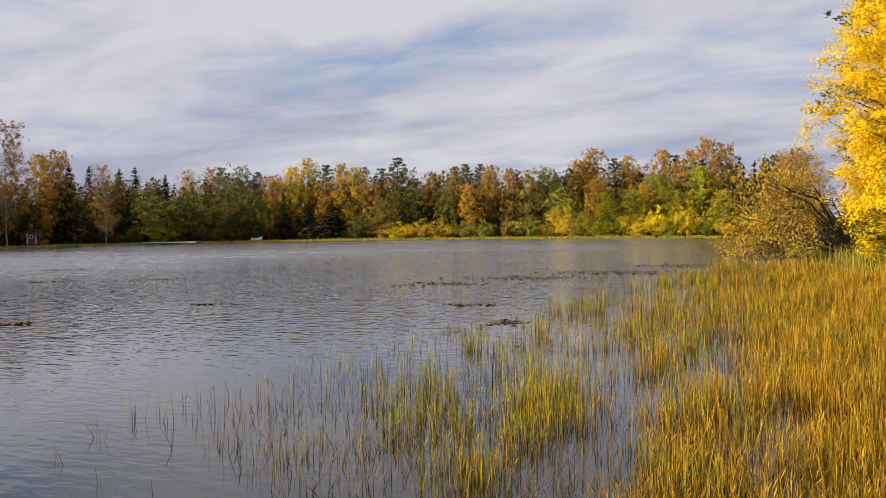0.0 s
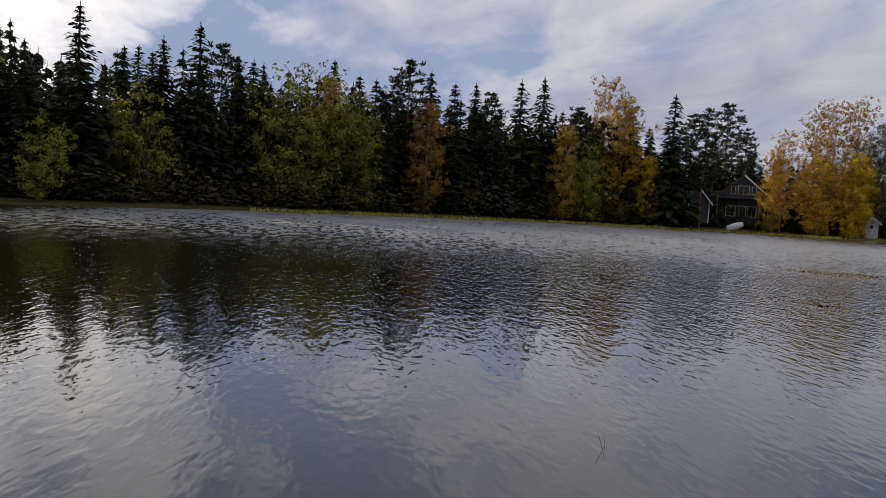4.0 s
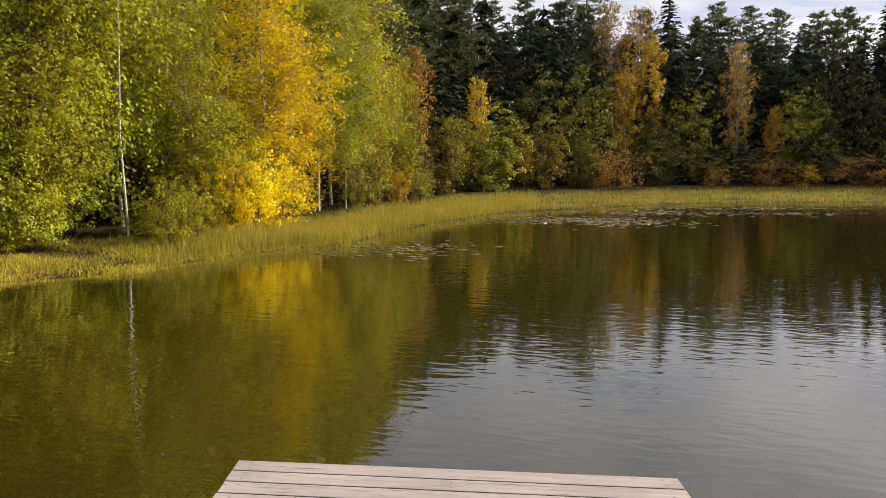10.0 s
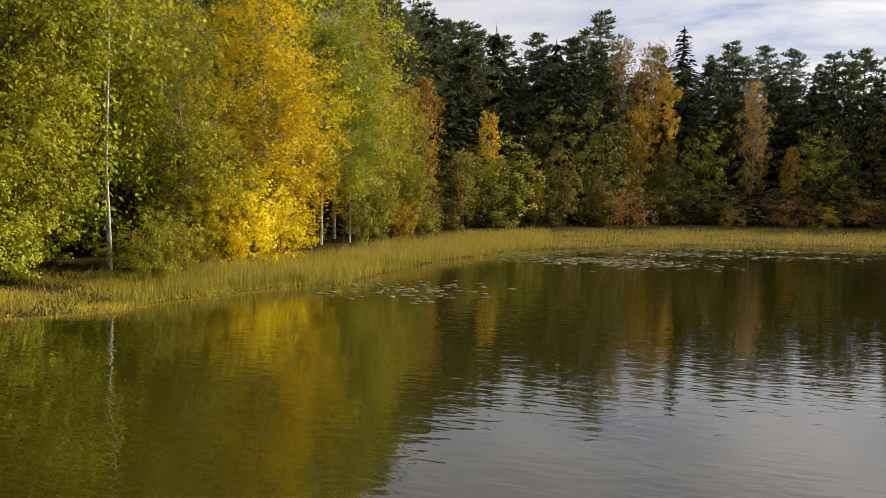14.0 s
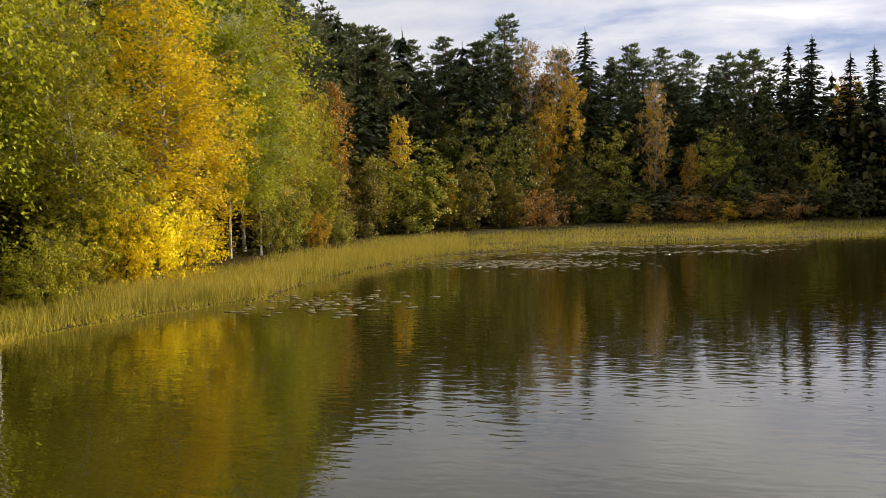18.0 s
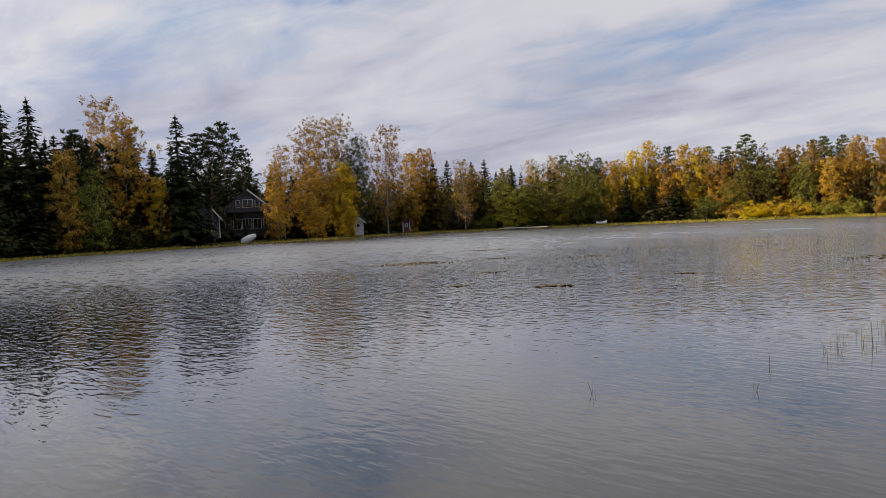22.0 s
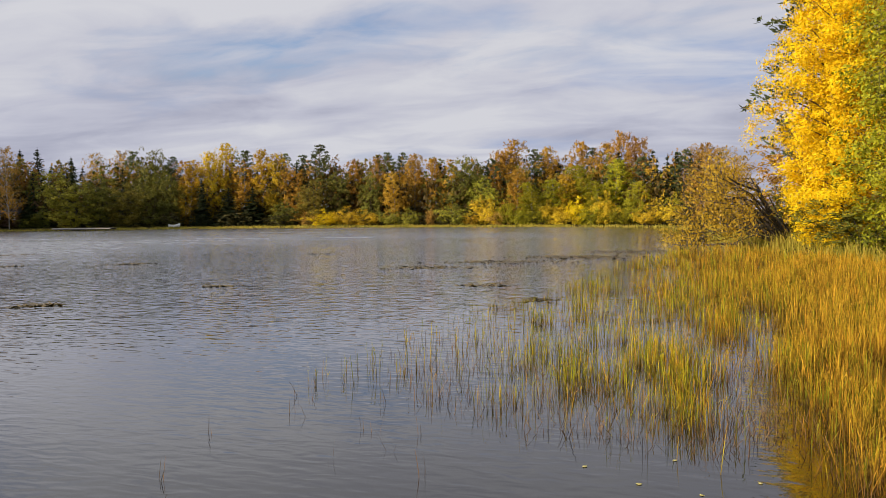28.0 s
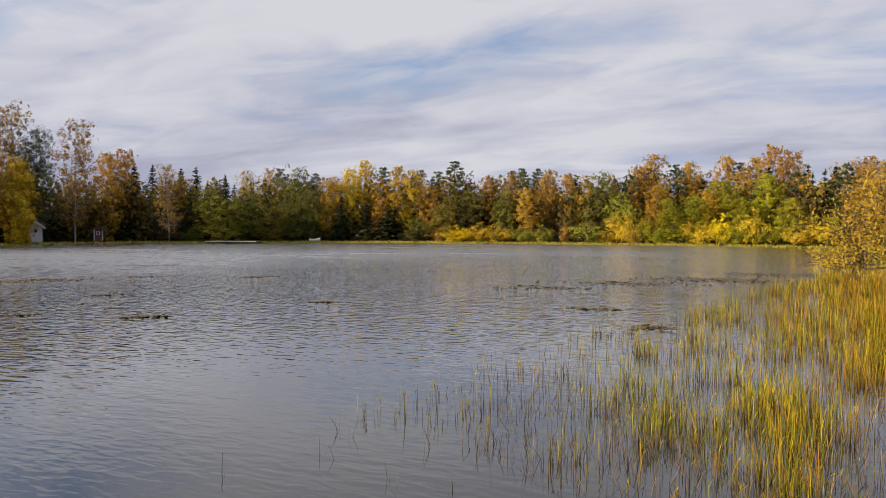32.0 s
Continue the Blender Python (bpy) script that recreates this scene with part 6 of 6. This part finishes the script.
def rowing_boat(x, y, z, turn, length=3.0, width=1.15, tip=0.0, label="white rowing boat pulled up on the shore", pitch=0.0):
    boat = tagged(new("rowing_boat"), label, "boat", group="boats on the shore")
    boat.matrix_basis = pose(x, y, z, tip, pitch, turn)
    n, V, F = 13, [], []
    for i in range(n):
        s = i / (n - 1)
        w = width / 2 * min(1.0, (math.sin(math.pi * (0.06 + 0.82 * s)) ** 0.6)) * (0.1 if i == n - 1 else 1)
        rise = 0.10 * (2 * s - 1) ** 2 + 0.12 * s ** 3
        for u, zz in ((-1.0, 0.42), (-0.86, 0.16), (-0.45, 0.02), (0.0, 0.0), (0.45, 0.02), (0.86, 0.16), (1.0, 0.42)):
            V.append(((s - 0.5) * length, u * w, zz + rise))
    for i in range(n - 1):
        for j in range(6):
            a = i * 7 + j
            F.append((a, a + 1, a + 8, a + 7))
    F += [(0, 1, 5, 6), (1, 2, 4, 5), (2, 3, 4, 4)][:2]
    hull = new("hull", mesh_of("hull", V, F, BOAT_WHITE, True))
    hull.parent = boat
    s = hull.modifiers.new("thickness", "SOLIDIFY")
    s.thickness = 0.03
    for k in (-0.25, 0.2):
        box_part("thwart", (k * length - 0.1, -width * 0.4, 0.30, k * length + 0.1, width * 0.4, 0.33), WOOD_BARE, boat)
    return boat


rowing_boat(-84.6, 45.9, 0.45, 248, 2.0, 0.95, 62, "white rowing boat tipped on its side on the lawn", 24)
rowing_boat(-60.6, 86.6, 0.06, 55, 1.5, 0.7)


def far_stage():
    stage = tagged(new("landing_stage"), "low pale wooden landing stage on the far shore", "jetty")
    a, b = Vector((-69.9, 76.4)), Vector((-63.1, 77.9))
    d = (b - a).normalized()
    n = Vector((-d.y, d.x))
    for i in range(48):
        p = a + d * (0.15 * i)
        plank(stage, PLANK_PALE, p - n * 0.8, p + n * 0.8, 0.14, d, 0.32)
    for k in (-0.6, 0.6):
        beam(stage, "joist", a + n * k, a + d * 7.15 + n * k, 0.08, 0.12, 0.29, TIMBER_DARK)
        for s in (0.4, 2.5, 4.6, 6.8):
            q = a + n * k + d * s
            post(stage, q.x, q.y, 0.28)
    beam(stage, "fascia_board", a - n * 0.84, a + d * 7.15 - n * 0.84, 0.04, 0.20, 0.33, PLANK_PALE)
    near = tagged(new("stone_slab"), "pale flat stone slab at the edge of the reeds", "stone")
    bm = bmesh.new()
    box_mesh(bm, -0.9, -0.35, -0.3, 0.9, 0.35, 0.0)
    part("slab", bm, WOOD_BARE, near, "", 0.05)
    near.matrix_basis = pose(5.9, 43.0, 0.62, 2, 1, -8)


def leaning_tree():
    """An old willow that has leaned out over the reeds, its limbs fanning towards the open water."""
    r = np.random.default_rng(77)
    tree = tagged(new("leaning_willow"), "crooked willow leaning over the reeds with golden-brown leaves", "willow")
    wood, C = [], []
    root = np.array([5.5, 38.4, 0.2])
    for i in range(30):
        u = i / 29
        reach = r.uniform(3.6, 6.9) * (1 - 0.42 * u)
        out = np.array([-math.cos(0.35 * r.normal()), -0.35 + 0.3 * r.normal(), 0])
        up = -0.03 + 0.95 * u + 0.1 * r.normal()
        mid = root + out * reach * 0.5 + np.array([0, 0, 0.5 + reach * 0.55 * up + 0.25])
        tip = root + out * reach + np.array([0, 0, 0.25 + reach * up * 0.95])
        tip[2] = max(tip[2], 0.25)
        elbow = mid + r.normal(0, 0.25, 3)
        big = i % 5 == 0
        w = 0.11 if big else 0.045
        wood.append(tube([root + r.normal(0, 0.1, 3), (root + elbow) / 2 + r.normal(0, 0.12, 3), elbow, (elbow + tip) / 2 + r.normal(0, 0.15, 3), tip], [w, w * 0.8, w * 0.55, w * 0.3, 0.01], 6))
        for k in range(7):
            s = r.uniform(0.3, 1.0)
            p = (1 - s) * elbow + s * tip
            q = p + r.normal(0, 0.55, 3) + np.array([0, 0, 0.1])
            wood.append(tube([p, (p + q) / 2 + r.normal(0, 0.06, 3), q], [0.018, 0.012, 0.004], 3))
            m = 38
            f = r.uniform(0.1, 1.15, m)[:, None]
            C.append(p + (q - p) * f + r.normal(0, 0.19, (m, 3)))
    C = np.concatenate(C)
    C = C[C[:, 2] > 0.12]
    n = len(C)
    A = unit(r, n) * 0.052
    A[:, 2] -= 0.03
    B = np.cross(A, unit(r, n)) * 0.55
    new("trunk", mesh_of("trunk", *join(wood), BARK_DARK, True)).parent = tree
    new("crown", mesh_of("crown", *diamonds(C, A, B), LEAF["leaning"])).parent = tree


leaning_tree()


# ---------------------------------------------------------------- the landing
DECK = 0.45            # top of the boards above the water


boards = {}


def plank(parent, mat, p, q, width, side, top=DECK, thick=0.028):
    """A bevelled board from p to q; side: the direction in which its ends are cut."""
    p, q = Vector((*p, top)), Vector((*q, top))
    x = (q - p).normalized()
    y = Vector((-x.y, x.x, 0))
    way = Vector((*side, 0)).normalized()
    ob = new("plank", cache_board(mat, (q - p).length, width, thick, way.dot(x), way.dot(y)))
    ob.parent = parent
    ob.matrix_basis = Matrix.LocRotScale(p, Euler((0, 0, math.atan2(x.y, x.x))), None)
    return ob


def cache_board(mat, length, width, thick, slant, square):
    key = (mat.name, round(length, 3), round(width, 3), round(slant, 3), round(square, 3))
    if key not in boards:
        bm = bmesh.new()
        box_mesh(bm, 0, 0, -thick, length, width, 0)
        bmesh.ops.bevel(bm, geom=bm.edges[:], offset=0.002, segments=1, affect="EDGES")
        for v in bm.verts:
            v.co.x += v.co.y * slant
            v.co.y *= square
        bmesh.ops.recalc_face_normals(bm, faces=bm.faces[:])
        me = bpy.data.meshes.new("plank")
        bm.to_mesh(me)
        bm.free()
        me.materials.append(mat)
        me.materials.append(EDGE_DARK)                # long sides: grime, and the shade of the gaps put into the colour
        for f in me.polygons:
            f.material_index = 1 if abs(f.normal.y) > 0.9 else 0
        boards[key] = me
    return boards[key]


def beam(parent, name, p, q, w, z0, z1, mat):
    p, q = Vector((*p, 0)), Vector((*q, 0))
    d = (q - p).normalized()
    n = Vector((-d.y, d.x, 0)) * (w / 2)
    bm = bmesh.new()
    low = [bm.verts.new((v.x, v.y, z0)) for v in (p - n, q - n, q + n, p + n)]
    high = [bm.verts.new((v.x, v.y, z1)) for v in (p - n, q - n, q + n, p + n)]
    bm.faces.new(low[::-1])
    bm.faces.new(high)
    for i in range(4):
        bm.faces.new((low[i], low[(i + 1) % 4], high[(i + 1) % 4], high[i]))
    return part(name, bm, mat, parent)


def post(parent, x, y, top, r=0.07):
    bm = bmesh.new()
    bmesh.ops.create_cone(bm, cap_ends=True, segments=10, radius1=r, radius2=r * 0.95, depth=top + 1.2)
    bmesh.ops.translate(bm, verts=bm.verts, vec=(x, y, (top - 1.2) / 2))
    return part("post", bm, TIMBER_DARK, parent)


def landing():
    pier = tagged(new("bathing_pier"), "weathered grey wooden pier over the lake", "pier")
    far_left, far_right = Vector((1.824, -3.142)), Vector((-0.237, -3.506))
    across = (far_left - far_right)
    axis = Vector((-math.sin(radians(16.0)), math.cos(radians(16.0))))
    step = 0.1225
    count = int(4.45 / step)
    r = random.Random(3)
    u = across.normalized()
    for i in range(count):
        p = far_right + axis * (step * i) - u * r.uniform(0, 0.003)
        q = p + across + u * r.uniform(0, 0.003)
        plank(pier, PLANK_GREY, p, q, step * 0.925, axis)
    for f in (0.08, 0.5, 0.92):
        s = far_right + across * f
        beam(pier, "joist", s + axis * 0.03, s + axis * 4.4, 0.07, DECK - 0.18, DECK - 0.03, TIMBER_DARK)
    for f in (0.1, 0.9):
        for k in (0.25, 2.2, 4.1):
            s = far_right + across * f + axis * k
            post(pier, s.x, s.y, DECK - 0.04)
    V, F, n = [], [], 0
    for i in range(count):
        for f in (0.035, 0.5, 0.965):
            for g in (0.25, 0.72):
                c = far_right + across * f + axis * (step * (i + g))
                V += [(c.x + math.cos(k * 1.571) * 0.0045, c.y + math.sin(k * 1.571) * 0.0045, DECK + 0.0012) for k in range(4)]
                F.append((n, n + 1, n + 2, n + 3))
                n += 4
    new("screws", mesh_of("screws", V, F, TIMBER_DARK)).parent = pier

    walkway = tagged(new("landing_walkway"), "tan wooden walkway of wide boards leading to the shore", "walkway")
    corner = Vector((-1.615, 3.064))
    ax = Vector((1.0, 0.02)).normalized()
    down = Vector((ax.y, -ax.x))
    for i in range(70):
        p = corner + ax * (0.15 * i) + down * r.uniform(0, 0.008)
        plank(walkway, PLANK_TAN, p, p + down * 1.96, 0.139, ax, DECK + 0.002)
    for k in (0.12, 0.98, 1.84):
        s = corner + down * k
        beam(walkway, "joist", s + ax * 0.03, s + ax * 10.4, 0.07, DECK - 0.18, DECK - 0.03, TIMBER_DARK)
    for k in (0.15, 1.8):
        for d in (0.3, 2.6, 4.9, 7.2):
            s = corner + down * k + ax * d
            post(walkway, s.x, s.y, DECK - 0.04)


landing()
far_stage()


def leaf_blade(name, label, x, y, z, size, turn, mat, curl, group):
    """A single fallen leaf: an oval blade with a midrib fold, curled edges and a short stalk."""
    leaf = tagged(new(name), label, "leaf", group=group)
    leaf.matrix_basis = pose(x, y, z, 0, 0, turn)
    V, F = [], []
    for i in range(7):
        s = i / 6
        w = size * 0.42 * math.sin(math.pi * min(0.97, 0.06 + 0.9 * s)) ** 0.8
        rise = curl * size * (2 * s - 1) ** 2
        for u in (-1, 0, 1):
            V.append(((s - 0.5) * size, u * w, rise + abs(u) * curl * w * 0.8 + 0.002))
    for i in range(6):
        for j in range(2):
            a = 3 * i + j
            F.append((a, a + 1, a + 4, a + 3))
    blade = new("blade", mesh_of("blade", V, F, mat, True))
    blade.parent = leaf
    blade.modifiers.new("thickness", "SOLIDIFY").thickness = 0.0012
    stalk = new("stalk", mesh_of("stalk", *tube([(size * 0.47, 0, curl * size + 0.003), (size * 0.75, 0.01, 0.004)], [0.0012, 0.0008], 4), mat))
    stalk.parent = leaf
    return leaf


FALLEN_BROWN = plain("fallen_leaf_brown", (0.10, 0.055, 0.03), 0.7, 0, 30.0, 0.4)
FALLEN_YELLOW = plain("fallen_leaf_yellow", (0.55, 0.48, 0.16), 0.6, 0, 30.0, 0.3)
leaf_blade("fallen_leaf", "curled dark brown leaf lying on the pier boards", -0.45, -1.71, DECK + 0.001, 0.04, 20, FALLEN_BROWN, 0.35, "fallen leaves")
for x, y, size, turn in ((-0.70, 6.16, 0.04, 15), (-0.78, 5.81, 0.055, 170), (-1.09, 6.43, 0.04, 60), (-0.45, 6.73, 0.035, 200), (0.10, 6.37, 0.035, 110), (-0.30, 6.05, 0.03, 310)):
    leaf_blade("floating_leaf", "pale yellow leaf floating on the still water", x, y, 0.001, size, turn, FALLEN_YELLOW, 0.03, "fallen leaves")
